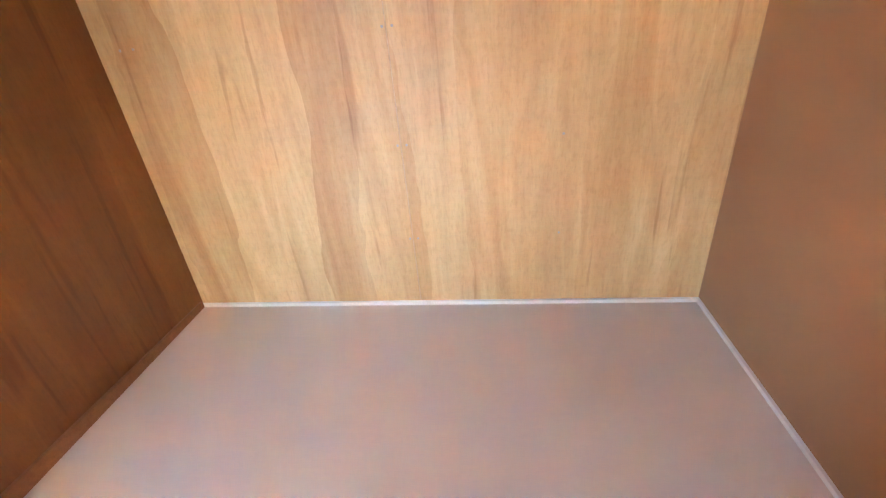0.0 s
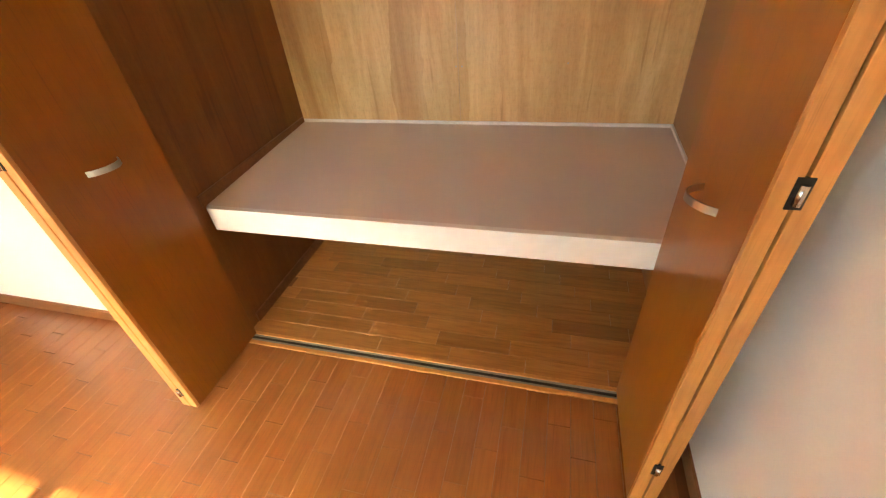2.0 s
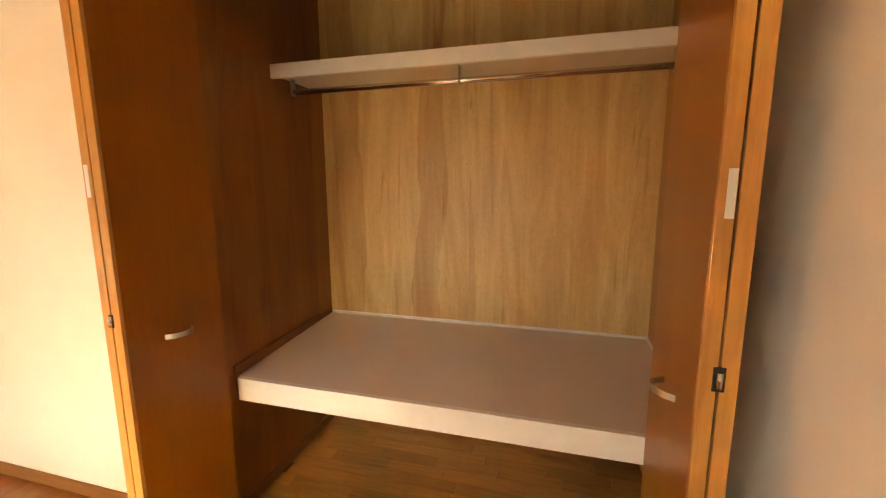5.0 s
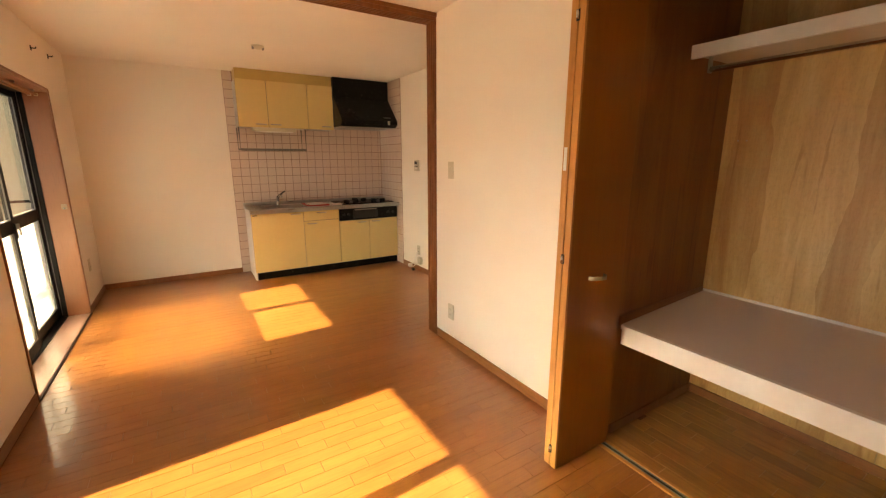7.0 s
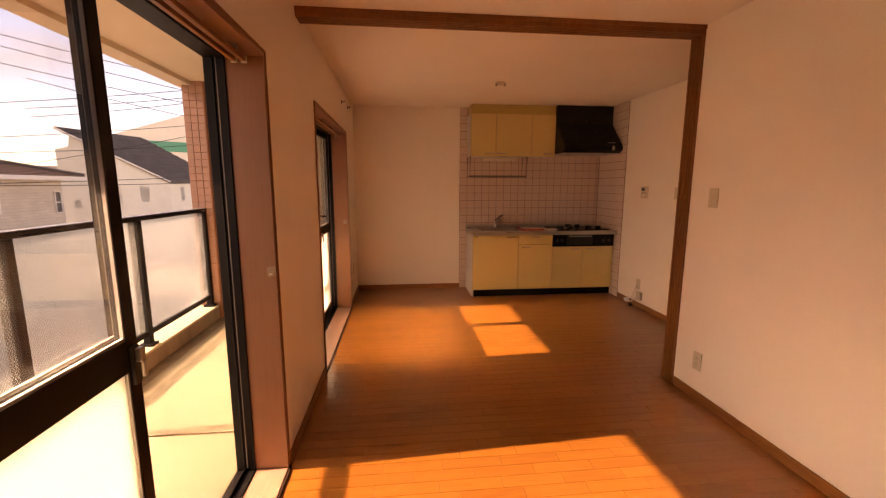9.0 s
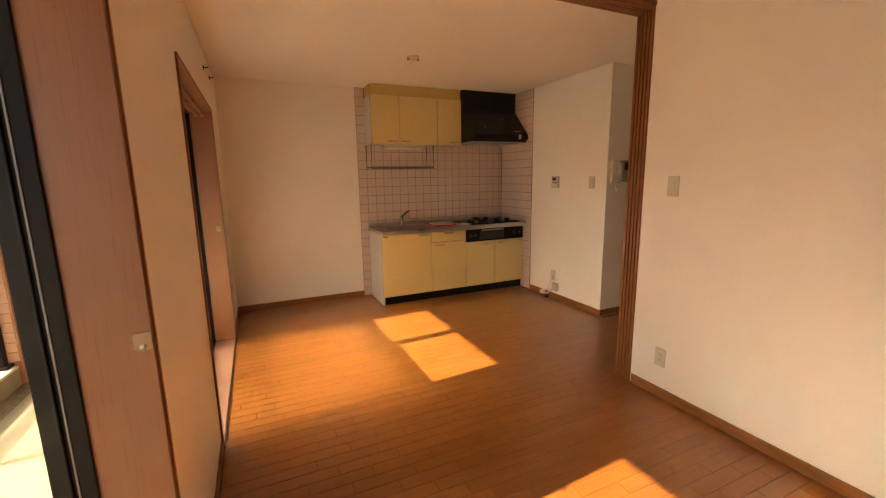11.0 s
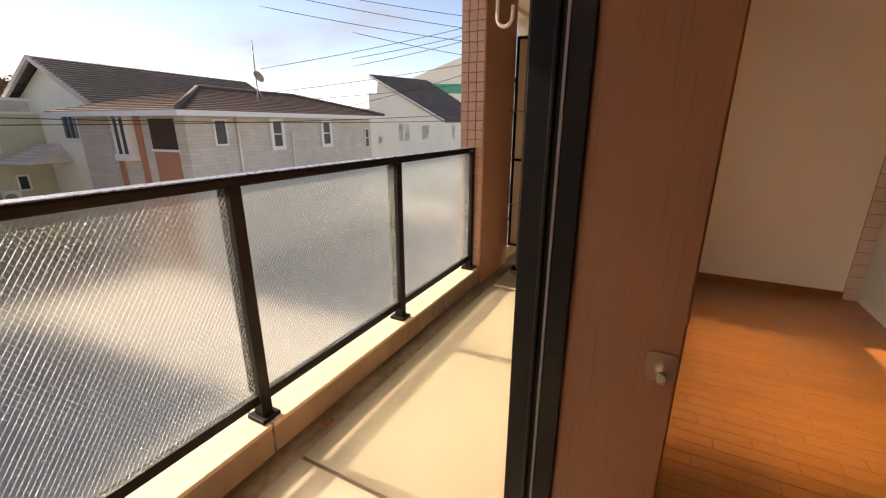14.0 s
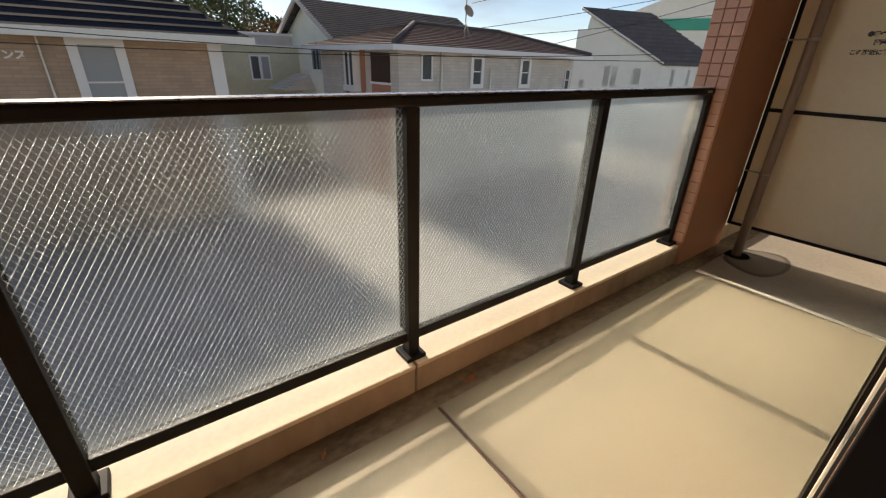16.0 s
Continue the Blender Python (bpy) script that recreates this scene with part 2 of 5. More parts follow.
M["pillar_tile"] = plain("brown_tile", (0.42, 0.24, 0.17), 0.4, vary=0.15, grain=50)
M["wall_tile"] = wood("striped_tile", (0.34, 0.135, 0.065), (0.48, 0.225, 0.115), (0.60, 0.34, 0.20), "z", 0.45, 0.0, 0.9, False, 0.4)
M["white_joint"] = plain("white_joint", (0.72, 0.67, 0.60), 0.8)
M["fire_board"] = plain("cream_board", (0.72, 0.655, 0.50), 0.5, vary=0.05)
M["ink"] = plain("printed_ink", (0.03, 0.03, 0.035), 0.6, bumps=0)
M["rack_wire"] = plain("dull_wire", (0.20, 0.18, 0.16), 0.35, 0.8, bumps=0)
M["plate_brass"] = plain("dull_brass_plate", (0.36, 0.25, 0.17), 0.38, 0.8, vary=0.1)
M["pipe"] = plain("grey_pipe", (0.26, 0.20, 0.165), 0.4, vary=0.1)


def glass(name, colour=(1, 1, 1), rough=0.0, relief=None, milk=0.0, clear=0.0):
    m, t, b = material(name, rough, 0, colour)
    b.inputs["Transmission Weight"].default_value = 1.0
    b.inputs["IOR"].default_value = 1.45 if rough == 0 else 1.25
    if relief == "frost":
        bump(t, b, noise_of(t, coords(t), 90.0, 3), 0.6, 0.002)
    if relief == "wired":
        bump(t, b, noise_of(t, coords(t), 70.0, 2), 0.10, 0.0006)
    if milk:
        tr = node(t, "ShaderNodeBsdfTranslucent")
        tr.inputs["Color"].default_value = (*colour, 1)
        mix = t.nodes.new("ShaderNodeMixShader")
        mix.inputs[0].default_value = milk
        t.links.new(b.outputs[0], mix.inputs[1])
        t.links.new(tr.outputs[0], mix.inputs[2])
        t.links.new(mix.outputs[0], t.nodes["Material Output"].inputs["Surface"])
        if clear:
            tp, mx = node(t, "ShaderNodeBsdfTransparent"), t.nodes.new("ShaderNodeMixShader")
            mx.inputs[0].default_value = clear
            t.links.new(mix.outputs[0], mx.inputs[1])
            t.links.new(tp.outputs[0], mx.inputs[2])
            t.links.new(mx.outputs[0], t.nodes["Material Output"].inputs["Surface"])
    return m


M["glass"] = glass("clear_glass")
M["frost"] = glass("frosted_glass", (0.90, 0.88, 0.80), 0.5, "frost", 0.45, 0.27)
M["ridge"] = glass("pressed_glass_ridge", (0.86, 0.90, 0.92), 0.35, None, 0.4)
M["wired"] = glass("wired_glass", (0.82, 0.89, 0.91), 0.24, "wired")


# ---- building helpers ----
def box(bm, x0, x1, y0, y1, z0, z1, bevel=0.0):
    vs = [bm.verts.new((x, y, z)) for z in (z0, z1) for y in (y0, y1) for x in (x0, x1)]
    fs = [bm.faces.new([vs[i] for i in f]) for f in ((0, 2, 3, 1), (4, 5, 7, 6), (0, 1, 5, 4), (2, 6, 7, 3), (0, 4, 6, 2), (1, 3, 7, 5))]
    if bevel:
        es = {e for f in fs for e in f.edges}
        bmesh.ops.bevel(bm, geom=list(es), offset=bevel, segments=2, affect="EDGES", profile=0.5)
    return bm


def boxes(*rows, bevel=0.0):
    bm = bmesh.new()
    for r in rows:
        box(bm, *r, bevel=bevel)
    return bm


def tube(bm, points, radius, sides=12):
    """A round bar along the points."""
    rings = []
    n = len(points)
    for i, p in enumerate(points):
        p = Vector(p)
        a, c = Vector(points[max(i - 1, 0)]), Vector(points[min(i + 1, n - 1)])
        d = (c - a).normalized()
        u = d.cross(Vector((0, 0, 1)) if abs(d.z) < 0.9 else Vector((1, 0, 0))).normalized()
        w = d.cross(u)
        r = radius[i] if isinstance(radius, (list, tuple)) else radius
        rings.append([bm.verts.new(p + (u * math.cos(k * math.tau / sides) + w * math.sin(k * math.tau / sides)) * r) for k in range(sides)])
    for a, c in zip(rings, rings[1:]):
        for k in range(sides):
            f = bm.faces.new((a[k], a[(k + 1) % sides], c[(k + 1) % sides], c[k]))
            f.smooth = True
    for ring in (rings[0], rings[-1][::-1]):
        bm.faces.new(ring)
    return bm


def prism(bm, outline, axis, a, b):
    """The outline, drawn in the other two axes in order, drawn out along axis from a to b."""
    def at(p, v):
        q = list(p)
        q.insert("xyz".index(axis), v)
        return q
    lo, hi = [[bm.verts.new(at(p, v)) for p in outline] for v in (a, b)]
    n = len(outline)
    bm.faces.new(lo), bm.faces.new(hi[::-1])
    for i in range(n):
        bm.faces.new((lo[i], hi[i], hi[(i + 1) % n], lo[(i + 1) % n]))
    bmesh.ops.recalc_face_normals(bm, faces=bm.faces)
    return bm


def thing(name, at, label, category, group=""):
    ob = tagged(new(name), label, category, group)
    ob.location = at
    ob.empty_display_size = 0.1
    return ob


def origin(ob):
    p = Vector()
    while ob:
        p += ob.location
        ob = ob.parent
    return p


def part(name, bm, mat, parent=None, label="", kind=""):
    """One mesh from a bmesh in the world's coordinates, under a thing or a part."""
    if parent:
        bmesh.ops.translate(bm, vec=-origin(parent), verts=bm.verts)
    me = bpy.data.meshes.new(name)
    bmesh.ops.recalc_face_normals(bm, faces=bm.faces)
    bm.to_mesh(me)
    bm.free()
    me.materials.append(M[mat])
    ob = new(name, me)
    ob.parent = parent
    return tagged(ob, label, kind=kind)


def structure(name, bm, mat, label=""):
    return part(name, bm, mat, None, label, "structure")


# ---- plan ----
CEIL = 2.40
N, S, E, W = 0.24, -2.27, 0.55, -5.62
SOUT = -2.47
WIN_A, WIN_B = (-2.080, -0.47), (-4.79, -3.14)
HEAD = 1.96
KIT = 1.05
FAR = 2.3


def wall_south():
    rows, x = [], W - 0.1
    for x0, x1 in (WIN_B, WIN_A):
        rows.append((x, x0, SOUT, S, -0.12, CEIL))
        rows.append((x0, x1, SOUT, S, HEAD, CEIL))
        rows.append((x0, x1, SOUT, S, -0.12, -0.004))
        x = x1
    rows.append((x, E + 0.1, SOUT, S, -0.12, CEIL))
    return boxes(*rows)


structure("wall_south", wall_south(), "wallpaper")
structure("wall_east", boxes((E, E + 0.1, S, 1.3, -0.1, CEIL)), "wallpaper")
structure("wall_west", boxes((W - 0.1, W, S, KIT + 0.1, -0.1, CEIL)), "wallpaper")
structure("wall_north", boxes((-2.72, -1.215, N, N + 0.11, -0.1, CEIL), (-1.215, 0.46, N, N + 0.11, 2.087, CEIL), (0.46, E, N, N + 0.11, -0.1, CEIL)), "wallpaper")
structure("wall_kitchen", boxes((W, -3.79, KIT, KIT + 0.1, -0.1, CEIL), (-3.89, -3.79, KIT + 0.1, 1.40, -0.1, CEIL), (-3.89, -3.79, 1.40, 2.2, 2.04, CEIL), (-3.89, -3.79, 2.2, FAR, -0.1, CEIL)), "wallpaper")
structure("wall_hall", boxes((-3.89, -2.6, FAR, FAR + 0.1, -0.1, CEIL), (-2.72, -2.6, N + 0.11, FAR, -0.1, CEIL)), "wallpaper")
structure("ceiling", boxes((W - 0.1, E + 0.1, SOUT, FAR + 0.1, CEIL, CEIL + 0.12)), "ceiling_paper")
floor = structure("floor", boxes((W - 0.1, E + 0.1, S, FAR, -0.12, -0.006)), "joint")

# skirting
SK = 0.062
sk = structure("baseboard", boxes(
    (-2.70, -1.235, N - 0.009, N, 0, SK), (E - 0.009, E, S, N, 0, SK), (0.47, E - 0.009, N - 0.009, N, 0, SK),
    (W, W + 0.009, S, -0.89, 0, SK), (-4.93, -3.79, KIT - 0.009, KIT, 0, SK), (-3.79, -3.781, KIT - 0.009, 1.37, 0, SK),
    (W + 0.009, WIN_B[0] - 0.02, S, S + 0.009, 0, SK), (WIN_B[1] + 0.02, WIN_A[0] - 0.02, S, S + 0.009, 0, SK), (WIN_A[1] + 0.02, E - 0.009, S, S + 0.009, 0, SK), bevel=0.001), "trim")


# window reveals, sills
def reveal(x0, x1, name):
    t = 0.018
    ob = structure(name, boxes((x0, x0 + t, -2.42, S + 0.006, 0.012, HEAD), (x1 - t, x1, -2.42, S + 0.006, 0.012, HEAD), (x0 + t, x1 - t, -2.42, S + 0.006, HEAD - t, HEAD), bevel=0.001), "reveal")
    part("window_casing", boxes((x0 - 0.012, x0, S, S + 0.010, 0, HEAD + 0.012), (x1, x1 + 0.012, S, S + 0.010, 0, HEAD + 0.012), (x0, x1, S, S + 0.010, HEAD, HEAD + 0.012)), "trim_z", ob)
    part("window_sill", boxes((x0 + t, x1 - t, -2.42, S + 0.004, -0.003, 0.014), bevel=0.002), "sill", ob)
    part("sill_edge", boxes((x0, x1, S + 0.004, S + 0.014, -0.003, 0.010)), "groove", ob)
    return ob


reveal(*WIN_A, "window_frame_lining")
reveal(*WIN_B, "window_frame_lining")


def window(name, x0, x1, open_west, label):
    """A two-leaf sliding balcony window in dark aluminium; the outer leaf may be slid behind the inner one."""
    w = thing(name, ((x0 + x1) / 2, -2.450, 0), label, "window")
    a, b = -2.505, -2.420
    part("frame", boxes((x0, x0 + 0.028, a, b, 0, HEAD), (x1 - 0.028, x1, a, b, 0, HEAD), (x0 + 0.028, x1 - 0.028, a, b, HEAD - 0.03, HEAD), (x0 + 0.028, x1 - 0.028, a, b, -0.003, 0.02),
                        (x0 + 0.028, x1 - 0.028, -2.470, -2.464, 0.02, 0.034), (x0 + 0.028, x0 + 0.036, -2.470, -2.464, 0.034, HEAD - 0.03), bevel=0.0015), "aluminium", w)
    part("weather_strip", boxes((x0 + 0.028, x0 + 0.031, -2.456, -2.452, 0.035, HEAD - 0.03)), "grey_plastic", w)
    part("outer_flange", boxes((x0 - 0.006, x0 + 0.012, a - 0.003, a - 0.0005, 0, HEAD), (x1 - 0.012, x1 + 0.006, a - 0.003, a - 0.0005, 0, HEAD)), "flange", w, "aluminium edge, greyer for the sun on its face")
    part("sealant_bead", boxes((x0 - 0.020, x0 - 0.001, -2.494, -2.484, 0, HEAD), (x1 + 0.001, x1 + 0.020, -2.494, -2.484, 0, HEAD), bevel=0.003), "sealant", w, "pale sealant round the frame")
    half = (x1 - x0) / 2 + 0.02
    leaves = [(x1 - 0.028 - half, -2.445, "inner_leaf"), ((x1 - 0.028 - half - 0.03) if open_west else x0 + 0.028, -2.483, "outer_leaf")]
    for lx, y, kind in leaves:
        rx = lx + half
        y0, y1 = y - 0.016, y + 0.016
        z0, z1 = 0.035, HEAD - 0.032
        leaf = part(kind, boxes((lx, lx + 0.044, y0, y1, z0, z1), (rx - 0.044, rx, y0, y1, z0, z1), (lx + 0.044, rx - 0.044, y0, y1, z1 - 0.045, z1),
                                (lx + 0.044, rx - 0.044, y0, y1, z0, z0 + 0.075), (lx + 0.044, rx - 0.044, y0, y1, 0.90, 0.99), bevel=0.002), "aluminium", w)
        for (g0, g1), gm in (((z0 + 0.075, 0.90), "frost"), ((0.99, z1 - 0.045), "glass")):
            p = part("pane", boxes((lx + 0.042, rx - 0.042, y - 0.0025, y + 0.0025, g0, g1)), gm, leaf)
            if gm == "glass":
                p.visible_shadow = False
            part("glazing_bead", boxes((lx + 0.044, rx - 0.044, y + 0.004, y + 0.013, g0, g0 + 0.008), (lx + 0.044, lx + 0.048, y + 0.004, y + 0.013, g0, g1), (rx - 0.048, rx - 0.044, y + 0.004, y + 0.013, g0, g1)), "grey_plastic", leaf)
    lx = leaves[0][0]
    lock = part("crescent_lock", boxes((lx + 0.012, lx + 0.04, -2.429, -2.417, 0.86, 0.97), bevel=0.003), "plastic_dark", w)
    part("lever", boxes((lx + 0.015, lx + 0.037, -2.417, -2.400, 0.925, 0.965), (lx + 0.020, lx + 0.032, -2.407, -2.395, 0.88, 0.93), bevel=0.004), "satin", w)
    return w


window("balcony_window", *WIN_A, True, "dark aluminium sliding balcony window, frosted lower panes, standing open")
window("balcony_window", *WIN_B, False, "closed dark aluminium sliding balcony window near the kitchen")


def curtain_rail(x0, x1):
    r = thing("curtain_rail", ((x0 + x1) / 2, -2.33, HEAD - 0.05), "double beige curtain rail under the window head", "curtain rail", "curtain rails")
    for y in (-2.37, -2.33):
        part("rail", boxes((x0, x1, y - 0.009, y + 0.009, HEAD - 0.052, HEAD - 0.034), bevel=0.003), "trim", r)
        part("end_cap", boxes((x0 - 0.012, x0, y - 0.012, y + 0.012, HEAD - 0.056, HEAD - 0.030), bevel=0.003), "plastic", r)
    n = 4
    for k in range(n):
        x = x0 + 0.1 + (x1 - x0 - 0.2) * k / (n - 1)
        part("bracket", boxes((x - 0.01, x + 0.01, -2.385, -2.315, HEAD - 0.034, HEAD - 0.018)), "satin", r)


curtain_rail(WIN_A[0] + 0.06, WIN_A[1] - 0.06)
curtain_rail(WIN_B[0] + 0.06, WIN_B[1] - 0.06)


def tassel_hook(x, y, z):
    h = thing("curtain_tieback_hook", (x, y, z), "small satin metal tieback plate with a hook on the window lining", "hook", "tieback hooks")
    rim = [(y - 0.0015 + sy * (0.0115 + 0.008 * math.cos(a)), z + sz * (0.015 + 0.008 * math.sin(a))) for sy, sz, steps in ((1, 1, (0, 1, 2, 3)), (-1, 1, (3, 2, 1, 0)), (-1, -1, (0, 1, 2, 3)), (1, -1, (3, 2, 1, 0))) for a in [k * math.pi / 6 for k in steps]]
    part("plate", prism(bmesh.new(), rim, "x", x, x + 0.004), "plate_brass", h)
    part("peg", tube(bmesh.new(), [(x + 0.002, y, z - 0.012), (x + 0.018, y, z - 0.014), (x + 0.024, y, z - 0.006)], 0.0055), "satin", h)


tassel_hook(WIN_A[0] + 0.018, -2.283, 1.01)
tassel_hook(WIN_B[0] + 0.018, -2.300, 1.0)

# partition frame between the rooms: grooved jamb and head track
px0, px1 = -2.83, -2.705
strips = [(px0 + 0.001 + k * 0.0255, px0 + 0.016 + k * 0.0255) for k in range(5)]
structure("partition_head", boxes((px0, px1, S, 0.30, 2.375, CEIL), *[(a, b, S, 0.30, 2.350, 2.375) for a, b in strips]), "trim_z", "brown grooved head track of a sliding partition")
structure("partition_jamb", boxes((px0, px1, N + 0.02, 0.36, 0, 2.375), *[(a, b, N - 0.012, N + 0.02, 0, 2.350) for a, b in strips], bevel=0.0), "trim_z", "brown grooved jamb of a sliding partition")

# door casing in the hall
structure("door_frame", boxes((-3.79, -3.775, 1.375, 1.405, 0, 2.06), (-3.79, -3.775, 2.17, 2.2, 0, 2.06), (-3.79, -3.775, 1.405, 2.17, 2.03, 2.06)), "trim_z")
hd = structure("door_hall", boxes((-3.86, -3.825, 1.40, 2.2, 0.01, 2.04)), "door_face", "brown flush hall door, closed")

# ---- closet ----
CL, CR, CB = -1.17, 0.54, 1.14
structure("closet_wall_back", boxes((CL - 0.05, -0.352, CB, CB + 0.05, -0.1, CEIL), (-0.349, 0.55, CB, CB + 0.05, -0.1, CEIL)), "ply_back", "varnished lauan plywood back wall of the closet")
structure("closet_wall_left", boxes((CL - 0.022, CL, N + 0.055, CB, 0.0, CEIL)), "ply_side", "varnished plywood side wall of the closet, darker than the back wall")
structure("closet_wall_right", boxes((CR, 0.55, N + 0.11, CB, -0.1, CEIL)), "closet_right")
structure("closet_skirting", boxes((CL, CL + 0.008, 0.36, CB, 0, 0.05), (CL, CR, CB - 0.008, CB, 0, 0.05)), "trim")
structure("closet_frame", boxes((-1.235, -1.195, N - 0.012, N + 0.11, 0, 2.087), (0.44, 0.47, N - 0.012, N + 0.11, 0, 2.087), bevel=0.0015), "door_edge", "light wood frame round the closet")
structure("closet_head", boxes((-1.195, 0.44, N - 0.010, N + 0.11, 2.062, 2.087), bevel=0.0015), "door_edge_x", "light wood head of the closet frame")
tr = structure("closet_door_track", boxes((-1.195, 0.44, N - 0.005, 0.252, -0.004, 0.006), (-1.195, 0.44, 0.285, 0.30, -0.004, 0.006)), "door_edge")
part("track_channel", boxes((-1.195, 0.44, 0.252, 0.285, -0.004, 0.002)), "grey_plastic", tr)
part("track_groove", boxes((-1.195, 0.44, 0.263, 0.274, 0.002, 0.003)), "plastic_dark", tr)
structure("closet_top_track", boxes((-1.195, 0.44, 0.25, 0.285, 2.045, 2.065)), "trim")

SH = 0.61
sh = thing("closet_shelf", (-0.3, 0.7, SH), "deep mauve-grey closet shelf with a white front edge and white trim", "shelf")
part("shelf_board", prism(bmesh.new(), [(0.378, SH - 0.03), (CB, SH + 0.012), (CB, SH + 0.042), (0.378, SH)], "x", CL, CR), "shelf_top", sh)
part("front_edge", boxes((CL + 0.022, CR, 0.355, 0.378, SH - 0.095, SH + 0.001), bevel=0.0015), "white", sh)
part("rear_trim", boxes((CL, CR, CB - 0.010, CB, SH + 0.040, SH + 0.054)), "white", sh)
part("side_trim", prism(bmesh.new(), [(0.40, SH), (CB - 0.01, SH + 0.040), (CB - 0.01, SH + 0.054), (0.40, SH + 0.014)], "x", CR - 0.008, CR), "white", sh)
part("side_trim", prism(bmesh.new(), [(0.36, SH - 0.004), (CB - 0.01, SH + 0.036), (CB - 0.01, SH + 0.066), (0.36, SH + 0.046)], "x", CL, CL + 0.008), "trim", sh)
up = thing("closet_top_shelf", (-0.3, 0.9, 1.90), "white-fronted top shelf above the clothes rail", "shelf")
part("shelf_board", boxes((CL, CR, 0.735, CB, 1.885, 1.915)), "shelf_under", up, "pale board underside")
part("front_edge", boxes((CL, CR, 0.715, 0.735, 1.865, 1.925), bevel=0.0015), "white", up)
rod = thing("clothes_rail", (-0.33, 0.85, 1.86), "chrome clothes rail hung under the top shelf", "rail")
part("tube", tube(bmesh.new(), [(CL + 0.03, 0.83, 1.826), (CR - 0.04, 0.83, 1.826)], 0.0125, 16), "chrome", rod)
for x in (CL + 0.035, -0.326, CR - 0.05):
    part("bracket", boxes((x - 0.004, x + 0.004, 0.815, 0.845, 1.810, 1.885), bevel=0.0015), "satin", rod)


def fold_door(side):
    """Two leaves folded together, standing out into the room. side 1: at the right jamb, -1: at the left."""
    x_face = -1.125 if side < 0 else 0.365
    d = thing("folding_closet_door", (x_face + side * 0.03, 0.1, 0), "glossy orange-brown folding closet door, two leaves folded open", "door", "closet doors")
    y0, y1, z0, z1 = -0.085, 0.285, 0.012, 2.048
    for k, (a, nm) in enumerate(((0.0, "leading_leaf"), (0.036, "hinged_leaf"))):
        lo, hi = sorted((x_face + side * a, x_face + side * (a + 0.031)))
        leaf = part(nm, boxes((lo, hi, y0 + 0.012, y1, z0, z1), bevel=0.0012), "door_face", d)
        part("edging", boxes((lo, hi, y0, y0 + 0.012, z0, z1), bevel=0.0015), "door_edge", leaf)
    for z in ((0.22, 1.02, 1.86) if side > 0 else (0.10, 1.0, 1.92)):
        cx = x_face + side * 0.0335
        hw, hh = (0.011, 0.025) if side > 0 else (0.008, 0.02)
        h = part("hinge", boxes((cx - hw, cx + hw, y0 - 0.002, y0 + 0.004, z - hh, z + hh), bevel=0.001), "plastic_dark", d, "dark hinge plate")
        part("hinge_knuckle", tube(bmesh.new(), [(cx, y0 - 0.004, z - 0.016), (cx, y0 - 0.004, z + 0.016)], 0.006), "chrome", d)
    pts = []
    for i in range(13):
        u = i / 12
        pts.append((x_face - side * (0.001 + 0.044 * math.sin(math.pi * u) ** 0.7), 0.045 + 0.10 * u, 0.905 + 0.004 * math.sin(math.pi * u)))
    bm = bmesh.new()
    for a, b in zip(pts, pts[1:]):
        vs = []
        for p in (a, b):
            for dz, dx in ((-0.008, 0), (0.008, 0), (0.008, 0.004), (-0.008, 0.004)):
                vs.append(bm.verts.new((p[0] + side * dx, p[1], p[2] + dz)))
        for f in ((0, 1, 5, 4), (1, 2, 6, 5), (2, 3, 7, 6), (3, 0, 4, 7)):
            bm.faces.new([vs[i] for i in f])
    bmesh.ops.remove_doubles(bm, verts=bm.verts, dist=0.0002)
    part("handle", bm, "satin", d, "curved satin metal handle")
    return d


left_door, right_door = fold_door(-1), fold_door(1)
part("sticker", boxes((0.379, 0.394, -0.0862, -0.085, 1.33, 1.42)), "paper", right_door, "worn paper label")
part("sticker", boxes((-1.185, -1.17, -0.0862, -0.085, 1.36, 1.45)), "paper", left_door, "worn paper label")

# ---- kitchen ----
def handle(name_parent, x, y, z, length=0.11):
    """A slim bar handle along y on the face x."""
    part("handle", tube(bmesh.new(), [(x, y - length / 2, z), (x + 0.02, y - length / 2 + 0.012, z), (x + 0.022, y, z), (x + 0.02, y + length / 2 - 0.012, z), (x, y + length / 2, z)], 0.006, 8), "satin", name_parent, "slim satin bar handle")


KX, KD = -5.115, -5.095     # cabinet body front, door front


def base_unit(y0, y1, label, fronts):
    u = thing("base_cabinet", ((W + KX) / 2, (y0 + y1) / 2, 0), label, "cabinet", "kitchen base cabinets")
    part("body", boxes((W + 0.01, KX, y0 + 0.001, y1 - 0.001, 0.088, 0.79), bevel=0.001), "cabinet_side", u)
    # added dark plate: stands for the shade in the gaps between fronts
    part("gap_shade", boxes((KX - 0.002, KX + 0.0005, y0 + 0.002, y1 - 0.002, 0.092, 0.788)), "groove", u)
    part("kick_board", boxes((W + 0.03, KX - 0.01, y0 + (0.020 if y0 < -0.7 else 0.002), y1 - 0.002, 0.0, 0.088)), "black", u)
    for kind, a, b, z0, z1, hz in fronts:
        f = part(kind, boxes((KX + 0.002, KD, a + 0.003, b - 0.003, z0 + 0.001, z1), bevel=0.0015), "cream_door", u, "pale yellow laminate front")
        hy = (a + b) / 2 if kind == "drawer" or hz is None else hz
        handle(f, KD, hy, z1 - 0.028)
    return u


